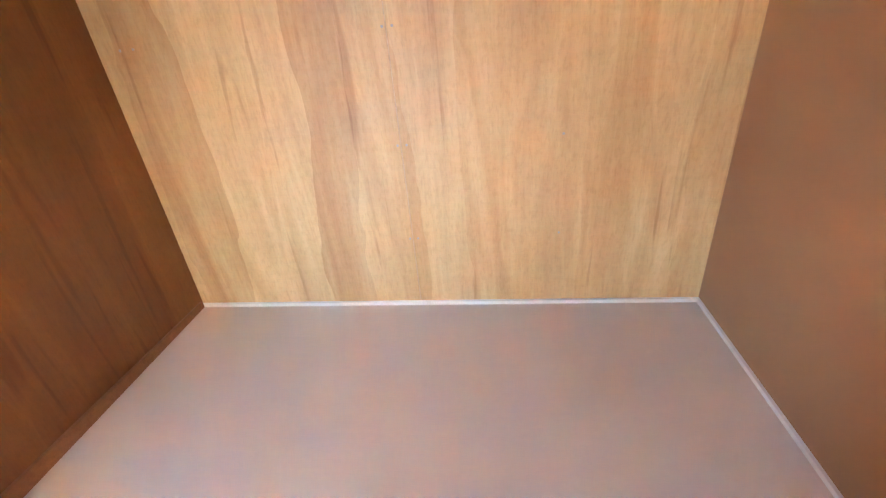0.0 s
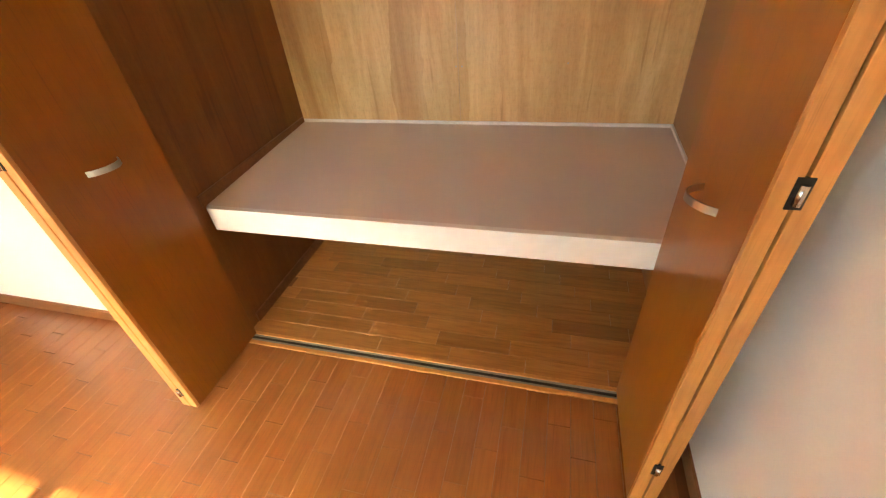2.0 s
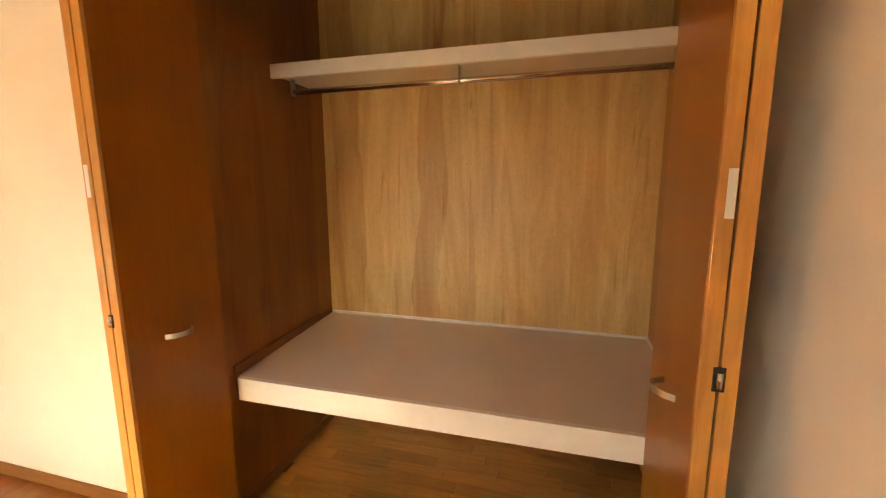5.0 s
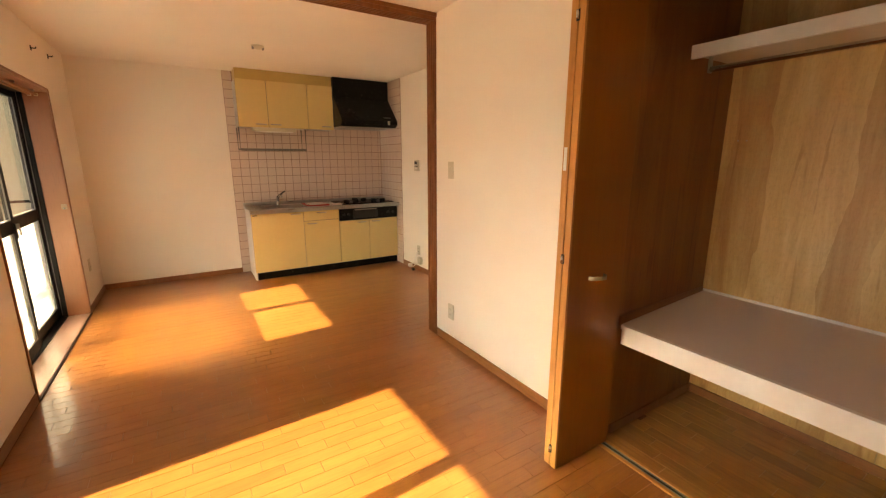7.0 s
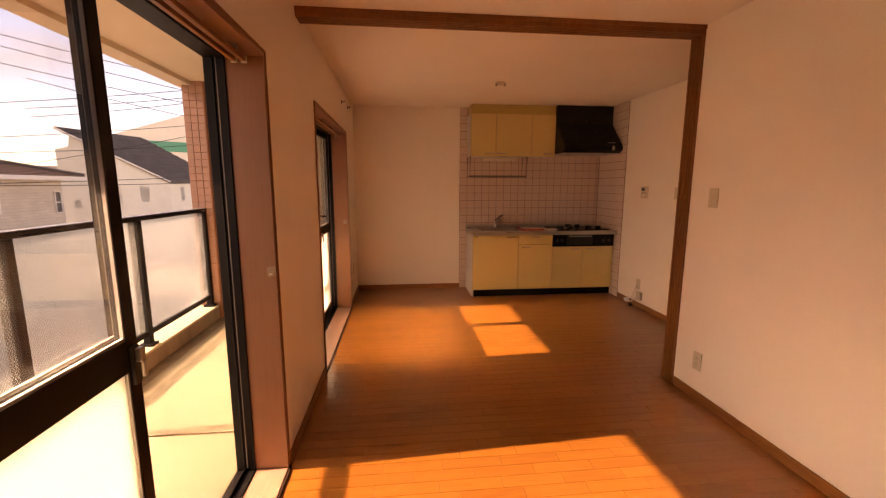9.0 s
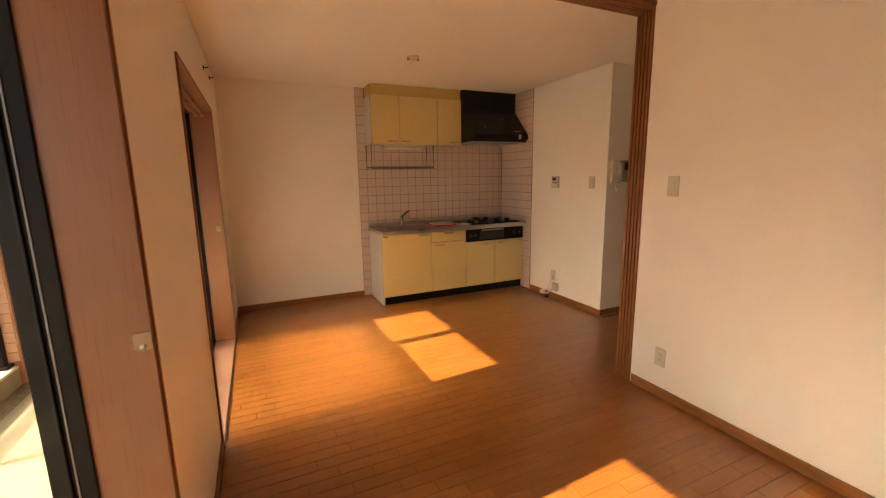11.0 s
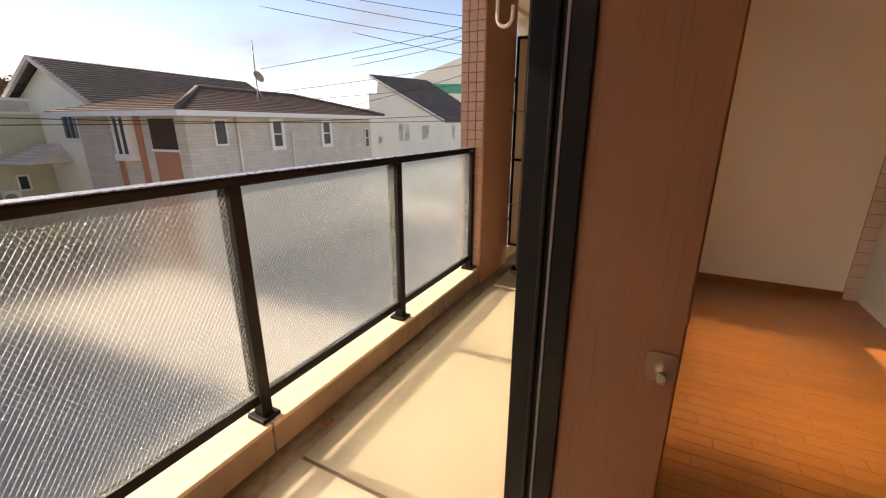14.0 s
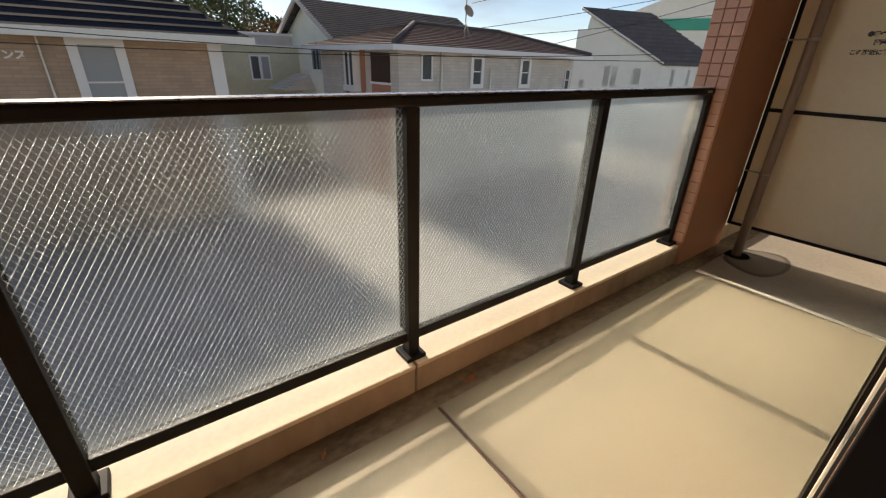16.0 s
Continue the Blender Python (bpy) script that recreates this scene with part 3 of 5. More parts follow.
y0, y1, y2, y3, y4 = -0.80, -0.215, 0.225, 0.625, 1.035
s1 = base_unit(y0, y1, "cream sink base cabinet with one wide door", [("door", y0, y1, 0.094, 0.79, y1 - 0.09)])
part("maker_plate", boxes((KD - 0.001, KD + 0.001, y0 + 0.02, y0 + 0.07, 0.765, 0.775)), "plastic_dark", s1)
base_unit(y1, y2, "cream base cabinet with a drawer over a door", [("drawer", y1, y2, 0.665, 0.79, None), ("door", y1, y2, 0.094, 0.66, y1 + 0.1)])
base_unit(y2, y4, "cream two-door base cabinet under the built-in grill", [("door", y2, y3, 0.094, 0.63, y3 - 0.10), ("door", y3, y4, 0.094, 0.63, y3 + 0.10)])

part("side_panel", boxes((W + 0.01, KX, y0 + 0.001, y0 + 0.019, 0.0, 0.087)), "cabinet_side", s1)

gr = thing("built_in_grill", (-5.12, (y2 + y4) / 2, 0.70), "black built-in fish grill with a glass drawer front under the hob", "grill")
part("front_panel", boxes((KX + 0.001, KD + 0.012, y2 + 0.004, y4 - 0.004, 0.636, 0.79), bevel=0.003), "black", gr)
part("grill_drawer", boxes((KD + 0.012, KD + 0.022, y2 + 0.18, y2 + 0.52, 0.655, 0.76), bevel=0.003), "plastic_dark", gr)
part("drawer_handle", boxes((KD + 0.022, KD + 0.036, y2 + 0.20, y2 + 0.50, 0.762, 0.774), bevel=0.003), "satin", gr)
for k in range(4):
    yy = (y2 + 0.06, y2 + 0.12, y4 - 0.14, y4 - 0.07)[k]
    part("knob", tube(bmesh.new(), [(KD + 0.012, yy, 0.71), (KD + 0.03, yy, 0.71)], 0.017, 14), "plastic_dark", gr)

wt = thing("worktop", (-5.3, 0.1, 0.81), "brushed stainless worktop with an upstand over the kitchen units", "worktop")
sx0, sx1, sy0, sy1 = -5.50, -5.14, -0.66, -0.14
ex = -5.035
part("top", boxes((W + 0.012, sx0, -0.81, 1.04, 0.805, 0.834), (sx1, ex, -0.81, 1.04, 0.805, 0.834), (sx0, sx1, -0.81, sy0, 0.805, 0.834), (sx0, sx1, sy1, 1.04, 0.805, 0.834)), "steel", wt)
part("front_lip", boxes((ex, ex + 0.012, -0.81, 1.04, 0.792, 0.838), bevel=0.003), "steel", wt)
part("upstand", boxes((W + 0.012, W + 0.024, -0.81, 1.04, 0.834, 0.875), bevel=0.002), "steel", wt)
bowl = bmesh.new()
t = 0.002
for r in ((sx0, sx0 + t, sy0, sy1, 0.66, 0.83), (sx1 - t, sx1, sy0, sy1, 0.66, 0.83), (sx0, sx1, sy0, sy0 + t, 0.66, 0.83), (sx0, sx1, sy1 - t, sy1, 0.66, 0.83), (sx0, sx1, sy0, sy1, 0.658, 0.66)):
    box(bowl, *r)
snk = part("sink_bowl", bowl, "steel", wt)
part("drain", tube(bmesh.new(), [(-5.32, -0.40, 0.66), (-5.32, -0.40, 0.665)], 0.06, 20), "satin", snk)
fc = thing("kitchen_tap", (-5.52, -0.42, 0.834), "chrome single-lever kitchen tap with a dark lifted lever", "tap")
part("base", tube(bmesh.new(), [(-5.53, -0.42, 0.834), (-5.53, -0.42, 0.845), (-5.53, -0.42, 0.93)], [0.028, 0.022, 0.020], 14), "chrome", fc)
part("spout", tube(bmesh.new(), [(-5.53, -0.42, 0.88), (-5.47, -0.41, 0.95), (-5.40, -0.405, 0.965), (-5.34, -0.40, 0.955)], 0.011, 10), "chrome", fc)
part("lever", tube(bmesh.new(), [(-5.53, -0.42, 0.93), (-5.525, -0.36, 0.985), (-5.52, -0.32, 1.01)], [0.016, 0.010, 0.008], 10), "plastic_dark", fc)

hob = thing("gas_hob", (-5.33, 0.62, 0.838), "black three-burner gas hob set in the steel worktop", "hob")
part("plate", boxes((-5.56, -5.10, 0.27, 0.99, 0.834, 0.846), bevel=0.003), "black", hob)
for (bx, by) in ((-5.24, 0.44), (-5.24, 0.82), (-5.45, 0.63)):
    br = part("burner", tube(bmesh.new(), [(bx, by, 0.846), (bx, by, 0.862), (bx, by, 0.866)], [0.045, 0.04, 0.03], 18), "grey_plastic", hob)
    for k in range(5):
        arms = bmesh.new()
        a = k * math.tau / 5 + 0.3
        c, s_ = math.cos(a), math.sin(a)
        prism(arms, [(bx + c * 0.035 - s_ * 0.003, by + s_ * 0.035 + c * 0.003), (bx + c * 0.10 - s_ * 0.003, by + s_ * 0.10 + c * 0.003), (bx + c * 0.10 + s_ * 0.003, by + s_ * 0.10 - c * 0.003), (bx + c * 0.035 + s_ * 0.003, by + s_ * 0.035 - c * 0.003)], "z", 0.846, 0.880)
        part("pan_support", arms, "plastic_dark", br)

tray = thing("red_tray", (-5.33, -0.03, 0.834), "red plastic tray lying on the steel worktop", "tray")
part("tray_base", boxes((-5.46, -5.20, -0.13, 0.12, 0.8345, 0.838), bevel=0.001), "red", tray)
part("rim", boxes((-5.48, -5.465, -0.14, 0.13, 0.835, 0.850), (-5.175, -5.16, -0.14, 0.13, 0.835, 0.850), (-5.465, -5.175, -0.14, -0.125, 0.835, 0.850), (-5.465, -5.175, 0.115, 0.13, 0.835, 0.850), bevel=0.002), "red", tray)
pm = thing("manual", (-5.3, 0.0, 0.84), "white leaflet lying in the red tray", "booklet")
part("sheet", boxes((-5.45, -5.19, -0.10, 0.11, 0.8385, 0.853)), "paper", pm)
pm2 = thing("manual", (-5.12, 0.2, 0.834), "white folded booklet lying at the worktop edge", "booklet")
part("sheet", boxes((-5.18, -5.06, 0.14, 0.27, 0.8465, 0.858), bevel=0.002), "paper", pm2)

wc = thing("wall_cabinet", (-5.47, -0.25, 1.765), "pale yellow wall cabinet with three doors over the sink", "cabinet")
part("body", boxes((W + 0.012, -5.342, y0, 0.292, 1.767, 2.278), bevel=0.001), "cabinet_side", wc)
# dark plate again for the shade in the door gaps
part("gap_shade", boxes((-5.342, -5.3405, y0 + 0.002, 0.29, 1.769, 2.276)), "groove", wc)
for a, b, hy in ((y0, -0.478, -0.56), (-0.478, -0.02, -0.40), (-0.02, 0.292, 0.20)):
    f = part("door", boxes((-5.339, -5.32, a + 0.003, b - 0.003, 1.765, 2.28), bevel=0.0015), "cream_door", wc, "pale yellow laminate front")
    handle(f, -5.32, hy, 1.80)
part("filler", boxes((W + 0.012, -5.345, y0 + 0.01, 0.292, 2.282, CEIL - 0.003)), "cream_dark", wc)

hood = thing("range_hood", (-5.35, 0.67, 1.79), "black sloping range hood over the hob", "hood")
prof = [(W + 0.012, 1.80), (-5.08, 1.80), (-5.02, 1.835), (-5.02, 1.875), (-5.30, 2.17), (-5.30, CEIL - 0.003), (W + 0.012, CEIL - 0.003)]
part("canopy", prism(bmesh.new(), [(p[0], p[1]) for p in prof], "y", 0.297, 1.035), "black", hood)
part("rim", boxes((W + 0.02, -5.075, 0.30, 1.03, 1.792, 1.80), bevel=0.002), "satin", hood)
part("filter", boxes((-5.50, -5.16, 0.40, 0.93, 1.787, 1.792)), "grey_plastic", hood)
part("control_knob", boxes((-5.03, -5.005, 0.90, 0.925, 1.83, 1.88), bevel=0.004), "plastic", hood)
part("badge", boxes((-5.065, -5.06, 0.86, 0.96, 1.915, 1.925)), "grey_plastic", hood)

rk = thing("dish_rack", (-5.42, -0.44, 1.52), "hanging wire dish rack under the wall cabinet", "rack")
bars = bmesh.new()
for x in (-5.57, -5.36):
    tube(bars, [(x, -0.80, 1.765), (x, -0.80, 1.52), (x, -0.06, 1.52), (x, -0.06, 1.765)], 0.008, 8)
part("frame", bars, "rack_wire", rk)
bars = bmesh.new()
for k in range(19):
    y = -0.79 + k * 0.04
    tube(bars, [(-5.57, y, 1.522), (-5.36, y, 1.522)], 0.003, 6)
part("wire", bars, "rack_wire", rk)
part("front_rail", boxes((-5.364, -5.35, -0.80, -0.06, 1.500, 1.526), bevel=0.002), "rack_wire", rk)
ul = thing("under_cabinet_light", (-5.4, -0.42, 1.74), "white slim lamp under the wall cabinet, switched off", "lamp")
part("housing", boxes((-5.47, -5.37, -0.65, -0.17, 1.728, 1.765), bevel=0.004), "plastic", ul)
part("diffuser", boxes((-5.46, -5.38, -0.62, -0.20, 1.718, 1.728), bevel=0.003), "white", ul)

# tiles
TP = 0.1
tw = structure("tiled_wall_backing", boxes((W, W + 0.005, -0.895, KIT, 0, CEIL - 0.001), (W + 0.005, -4.945, KIT - 0.005, KIT, 0, CEIL - 0.001)), "grout", "reddish grout behind glazed tiles")


def wall_box(name, y, z, w, h, x, label, parts, axis="x"):
    """A small fitting on a wall: parts are rows of name, dy, dz, width, height, depth, material."""
    t_ = thing(name[0], (x, y, z), label, name[1], name[2] if len(name) > 2 else "")
    for nm, dy, dz, pw, ph, d0, d1, mat in parts:
        if axis == "x":
            r = (x + d0, x + d1, y + dy - pw / 2, y + dy + pw / 2, z + dz - ph / 2, z + dz + ph / 2)
        elif axis == "y-":
            r = (y + dy - pw / 2, y + dy + pw / 2, x - d1, x - d0, z + dz - ph / 2, z + dz + ph / 2)
        else:
            r = (y + dy - pw / 2, y + dy + pw / 2, x + d0, x + d1, z + dz - ph / 2, z + dz + ph / 2)
        part(nm, boxes(r, bevel=min(0.002, pw * 0.1, ph * 0.1, (d1 - d0) * 0.3)), mat, t_)
    return t_


SWITCH = [("cover_plate", 0, 0, 0.072, 0.12, 0, 0.007, "plastic"), ("rocker", 0, 0, 0.03, 0.045, 0.007, 0.010, "plastic")]
OUTLET = [("cover_plate", 0, 0, 0.072, 0.12, 0, 0.007, "plastic"), ("socket", 0, 0.02, 0.026, 0.032, 0.007, 0.009, "plastic"), ("socket", 0, -0.02, 0.026, 0.032, 0.007, 0.009, "plastic"),
          ("slot", -0.006, 0.02, 0.002, 0.012, 0.009, 0.0094, "plastic_dark"), ("slot", 0.006, 0.02, 0.002, 0.012, 0.009, 0.0094, "plastic_dark"), ("slot", -0.006, -0.02, 0.002, 0.012, 0.009, 0.0094, "plastic_dark"), ("slot", 0.006, -0.02, 0.002, 0.012, 0.009, 0.0094, "plastic_dark")]
wall_box(("light_switch", "switch", "light switches"), -2.505, 1.328, 0, 0, N, "ivory light switch on wallpaper beside the partition jamb", SWITCH, "y-")
wall_box(("wall_outlet", "socket", "wall sockets"), -2.50, 0.262, 0, 0, N, "ivory wall socket low on wallpaper beside the partition jamb", OUTLET, "y-")
wall_box(("light_switch", "switch", "light switches"), -3.974, 1.325, 0, 0, KIT, "ivory light switch on the kitchen side wall", SWITCH, "y-")
wall_box(("heater_remote", "control panel"), -4.51, 1.328, 0, 0, KIT, "white water heater control with dark display and small buttons", [
    ("case", 0, 0, 0.11, 0.13, 0, 0.02, "plastic"), ("display", -0.012, 0.032, 0.06, 0.034, 0.02, 0.0215, "plastic_dark"),
    ("button", -0.03, -0.008, 0.014, 0.009, 0.02, 0.022, "plastic_dark"), ("button", -0.010, -0.008, 0.014, 0.009, 0.02, 0.022, "plastic_dark"), ("button", 0.012, -0.008, 0.014, 0.009, 0.02, 0.022, "plastic_dark"), ("button", 0.032, -0.008, 0.014, 0.009, 0.02, 0.022, "plastic_dark"),
    ("button", 0.0, -0.035, 0.05, 0.014, 0.02, 0.021, "white")], "y-")
ok = wall_box(("wall_outlet", "socket", "wall sockets"), -4.507, 0.27, 0, 0, KIT, "ivory wall socket above the gas outlet in the kitchen", OUTLET, "y-")
wall_box(("wall_outlet", "socket", "wall sockets"), -5.10, 0.40, 0, 0, S, "ivory wall socket beyond the kitchen window", OUTLET, "y+")
gas = thing("gas_outlet", (-4.44, 1.03, 0.16), "white gas outlet box with a hanging white lead", "gas outlet")
part("case", boxes((-4.49, -4.41, KIT - 0.035, KIT, 0.10, 0.19), bevel=0.006), "plastic", gas)
part("lead", tube(bmesh.new(), [(-4.507, 1.035, 0.25), (-4.505, 1.0, 0.18), (-4.53, 0.98, 0.10), (-4.60, 0.97, 0.085), (-4.58, 0.955, 0.06), (-4.50, 0.965, 0.07), (-4.45, 1.0, 0.13)], 0.006, 8), "white", gas)
part("plug", boxes((-4.62, -4.56, 0.945, 0.985, 0.045, 0.085), bevel=0.008), "white", gas)
part("spring_clip", boxes((-4.53, -4.49, 0.95, 0.985, 0.015, 0.045), bevel=0.006), "plastic_dark", gas)

ic = thing("intercom", (-3.79, 1.2, 1.42), "ivory door intercom with curved handset and dark screen", "intercom")
part("case", boxes((-3.79, -3.765, 1.09, 1.16, 1.32, 1.53), bevel=0.006), "plastic", ic)
part("monitor", boxes((-3.79, -3.745, 1.20, 1.33, 1.33, 1.53), bevel=0.005), "grey_plastic", ic)
part("screen", boxes((-3.745, -3.742, 1.225, 1.30, 1.44, 1.51)), "plastic_dark", ic)
part("handset", tube(bmesh.new(), [(-3.757, 1.145, 1.52), (-3.735, 1.152, 1.49), (-3.725, 1.154, 1.43), (-3.735, 1.152, 1.36), (-3.757, 1.145, 1.33)], [0.022, 0.018, 0.014, 0.018, 0.022], 12), "plastic", ic)
part("lead", tube(bmesh.new(), [(-3.76, 1.13, 1.33), (-3.75, 1.125, 1.28), (-3.75, 1.14, 1.245), (-3.75, 1.155, 1.25), (-3.755, 1.15, 1.28)], 0.006, 8), "white", ic)

lamp = thing("ceiling_socket", (-4.29, -0.69, CEIL), "round white ceiling lamp socket with no lamp", "ceiling fitting")
part("rose", tube(bmesh.new(), [(-4.29, -0.69, CEIL), (-4.29, -0.69, CEIL - 0.008), (-4.29, -0.69, CEIL - 0.022)], [0.055, 0.052, 0.032], 24), "plastic", lamp)
for ly in (-0.74, -0.655):
    part("lug", boxes((-4.305, -4.275, ly, ly + 0.015, CEIL - 0.03, CEIL - 0.008), bevel=0.002), "grey_plastic", lamp)
for hx, hz in ((-4.55, 2.235), (-5.05, 2.27)):
    hk = thing("wall_hook", (hx, S, hz), "small dark metal hook high on the wallpaper", "hook", "wall hooks")
    part("plate", boxes((hx - 0.008, hx + 0.008, S, S + 0.006, hz - 0.018, hz + 0.018), bevel=0.001), "plastic_dark", hk)
    part("peg", tube(bmesh.new(), [(hx, S + 0.004, hz), (hx, S + 0.03, hz), (hx, S + 0.035, hz + 0.012)], 0.004, 8), "plastic_dark", hk)

# small nails and screw marks on the closet's back wall
for x, z in ((-0.36, 1.495), (-0.334, 1.495), (-0.36, 1.195), (-0.334, 1.195), (-0.36, 0.90), (-0.334, 0.90), (0.10, 1.20), (0.10, 0.905), (0.10, 1.76), (-1.10, 1.50), (-1.06, 1.50)):
    nl = thing("nail", (x, CB, z), "small shiny nail head in the plywood back wall", "nail", "nails")
    part("head", tube(bmesh.new(), [(x, CB - 0.0015, z), (x, CB, z)], 0.0035, 8), "satin", nl)

# ---- balcony ----
BX0, BX1 = -6.2, 2.2
structure("balcony_slab", boxes((BX0, BX1, -3.82, SOUT - 0.001, -0.25, -0.0045)), "concrete")
for sa, sb in ((-4.55, -2.412), (-2.396, -0.40), (-0.384, 1.6)):
    structure("balcony_sheet", boxes((sa, sb, -3.49, -2.510, -0.004, 0.012), bevel=0.002), "sheet", "pale yellow-grey non-slip balcony sheet")
structure("sheet_end_strip", boxes((-4.59, -4.55, -3.46, -2.510, -0.004, 0.016), bevel=0.002), "sealant", "pale sealant strip")
structure("joint_seam", boxes((-2.412, -2.396, -3.49, -2.510, -0.004, 0.004), (-0.40, -0.384, -3.49, -2.510, -0.004, 0.004)), "groove")
structure("gutter", boxes((BX0, BX1, -3.614, -3.488, -0.004, 0.003)), "gutter", "stained mortar gutter")
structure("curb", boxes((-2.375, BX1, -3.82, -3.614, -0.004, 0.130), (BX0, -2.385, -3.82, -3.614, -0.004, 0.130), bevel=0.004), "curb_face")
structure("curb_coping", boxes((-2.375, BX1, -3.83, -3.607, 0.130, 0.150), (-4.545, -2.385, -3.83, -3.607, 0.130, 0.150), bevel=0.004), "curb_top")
structure("soffit", boxes((BX0, BX1, -3.80, -2.50, 2.40, 2.62), (BX0, BX1, -3.86, -3.70, 2.36, 2.75)), "soffit")
structure("outer_wall", boxes((WIN_A[1] + 0.02, BX1, -2.489, SOUT - 0.001, -0.004, CEIL), (WIN_A[0] - 0.001, WIN_A[1] + 0.02, -2.489, SOUT - 0.001, HEAD + 0.02, CEIL)), "wall_tile")
structure("outer_wall_backing", boxes((WIN_B[1] + 0.02, WIN_A[0] - 0.02, -2.483, SOUT - 0.001, -0.004, CEIL), (BX0, WIN_B[0] - 0.02, -2.483, SOUT - 0.001, -0.004, CEIL), (WIN_B[0] - 0.02, WIN_B[1] + 0.02, -2.483, SOUT - 0.001, HEAD + 0.02, CEIL)), "white_joint", "white joints of the outer tile wall")
pil = structure("pillar_core", boxes((-5.25, -4.558, -3.79, -3.588, 0.0, 2.40)), "pillar_paint", "brown rendered balcony pillar with small square tiles")
structure("side_screen_wall", boxes((BX0, -5.9, -3.80, -2.50, -0.004, 2.40)), "soffit")
structure("end_screen_wall", boxes((1.6, 1.7, -3.6, -2.53, -0.004, 2.40)), "soffit")

def ridges(x0, x1, z0, z1, pane):
    """Pressed diamond ridges on the inner face of a glass panel, two sets of slanting bars clipped to its edges."""
    vs, fs = [], []
    for slant, pitch, w, y in ((radians(-56), 0.0145, 0.00036, -3.6785), (radians(56), 0.0145, 0.0002, -3.6782)):
        dx, dz = math.cos(slant), math.sin(slant)
        nx, nz = -dz, dx
        span = sorted(nx * x + nz * z for x in (x0, x1) for z in (z0, z1))
        k = math.ceil(span[0] / pitch)
        while k * pitch < span[-1]:
            c = k * pitch
            k += 1
            ends = []
            for x in (x0, x1):
                z = (c - nx * x) / nz
                if z0 <= z <= z1:
                    ends.append((x, z))
            for z in (z0, z1):
                x = (c - nz * z) / nx
                if x0 < x < x1:
                    ends.append((x, z))
            if len(ends) < 2:
                continue
            (ax, az), (bx, bz) = ends[0], ends[1]
            n = len(vs)
            for px, pz in ((ax, az), (bx, bz)):
                vs += [(px - nx * w, y, pz - nz * w), (px, y + 0.0004, pz), (px + nx * w, y, pz + nz * w)]
            fs += [(n, n + 1, n + 4, n + 3), (n + 1, n + 2, n + 5, n + 4), (n, n + 3, n + 5, n + 2)]
    o = origin(pane)
    me = bpy.data.meshes.new("ridge_pattern")
    me.from_pydata([Vector(v) - o for v in vs], [], fs)
    me.materials.append(M["ridge"])
    ob = new("ridge_pattern", me)
    ob.parent = pane
    tagged(ob, kind="stuff")


rail = thing("balcony_railing", (-2.4, -3.68, 0.17), "dark bronze balcony railing with wired frosted glass panels", "railing")
posts = [-4.510, -3.448, -2.396, -1.350, -0.304, 0.742, 1.58]
for x in posts:
    p = part("post", boxes((x - 0.025, x + 0.025, -3.705, -3.652, 0.168, 1.130), (x - 0.025, x + 0.025, -3.725, -3.705, 0.27, 1.130), bevel=0.003), "rail_alu", rail)
    part("foot", boxes((x - 0.045, x + 0.045, -3.73, -3.63, 0.150, 0.170), bevel=0.004), "rail_alu", p)
part("handrail", boxes((-4.545, 1.6, -3.73, -3.65, 1.130, 1.165), bevel=0.008), "rail_alu", rail)
part("handrail_top", boxes((-4.545, 1.6, -3.725, -3.655, 1.1655, 1.170), bevel=0.002), "rail_cap", rail, "pale top of the handrail, sun glint put into its colour")
part("bottom_rail", boxes((-4.545, 1.6, -3.7, -3.665, 0.228, 0.272), bevel=0.003), "rail_alu", rail)
for a, b in zip(posts, posts[1:]):
    g = part("glass_panel", boxes((a + 0.018, b - 0.018, -3.685, -3.679, 0.268, 1.140)), "wired", rail, "wired figured glass")
    g.visible_shadow = False
    ridges(a + 0.018, b - 0.018, 0.268, 1.130, g)
part("maker_plate", boxes((-4.50, -4.44, -3.6495, -3.6485, 1.141, 1.153)), "satin", rail)

fb = thing("fire_escape_board", (-5.25, -3.05, 0.2), "cream breakable balcony partition board with black frame and printed notice", "partition board")
for z0, z1 in ((0.205, 1.015), (1.035, 2.05)):
    part("panel", boxes((-5.256, -5.248, -3.56, -2.52, z0, z1)), "fire_board", fb)
part("frame", boxes((-5.262, -5.238, -3.58, -3.555, 0.185, 2.075), (-5.262, -5.238, -2.53, -2.505, 0.185, 2.075), (-5.262, -5.238, -3.555, -2.53, 1.012, 1.037), (-5.262, -5.238, -3.555, -2.53, 0.185, 0.207), (-5.262, -5.238, -3.555, -2.53, 2.05, 2.075), bevel=0.001), "aluminium", fb)
for z in (0.45, 1.72):
    for ya, yb in ((-2.505, -2.483), (-3.60, -3.58)):
        part("bracket", boxes((-5.265, -5.235, ya, yb, z - 0.02, z + 0.02)), "aluminium", fb)


def lettering(text, size, m, mat, parent, name="lettering", label="", bold=0.05):
    cu = bpy.data.curves.new(name, "FONT")
    cu.body, cu.size, cu.extrude, cu.align_x, cu.offset = text, size, 0.0003, "CENTER", size * bold
    ob = new(name, cu)
    dg = bpy.context.evaluated_depsgraph_get()
    me = bpy.data.meshes.new_from_object(ob.evaluated_get(dg))
    bpy.data.objects.remove(ob)
    me.materials.clear()
    me.materials.append(M[mat])
    me.transform(Matrix.Translation(-origin(parent)) @ m)
    o = new(name, me)
    o.parent = parent
    return tagged(o, label)


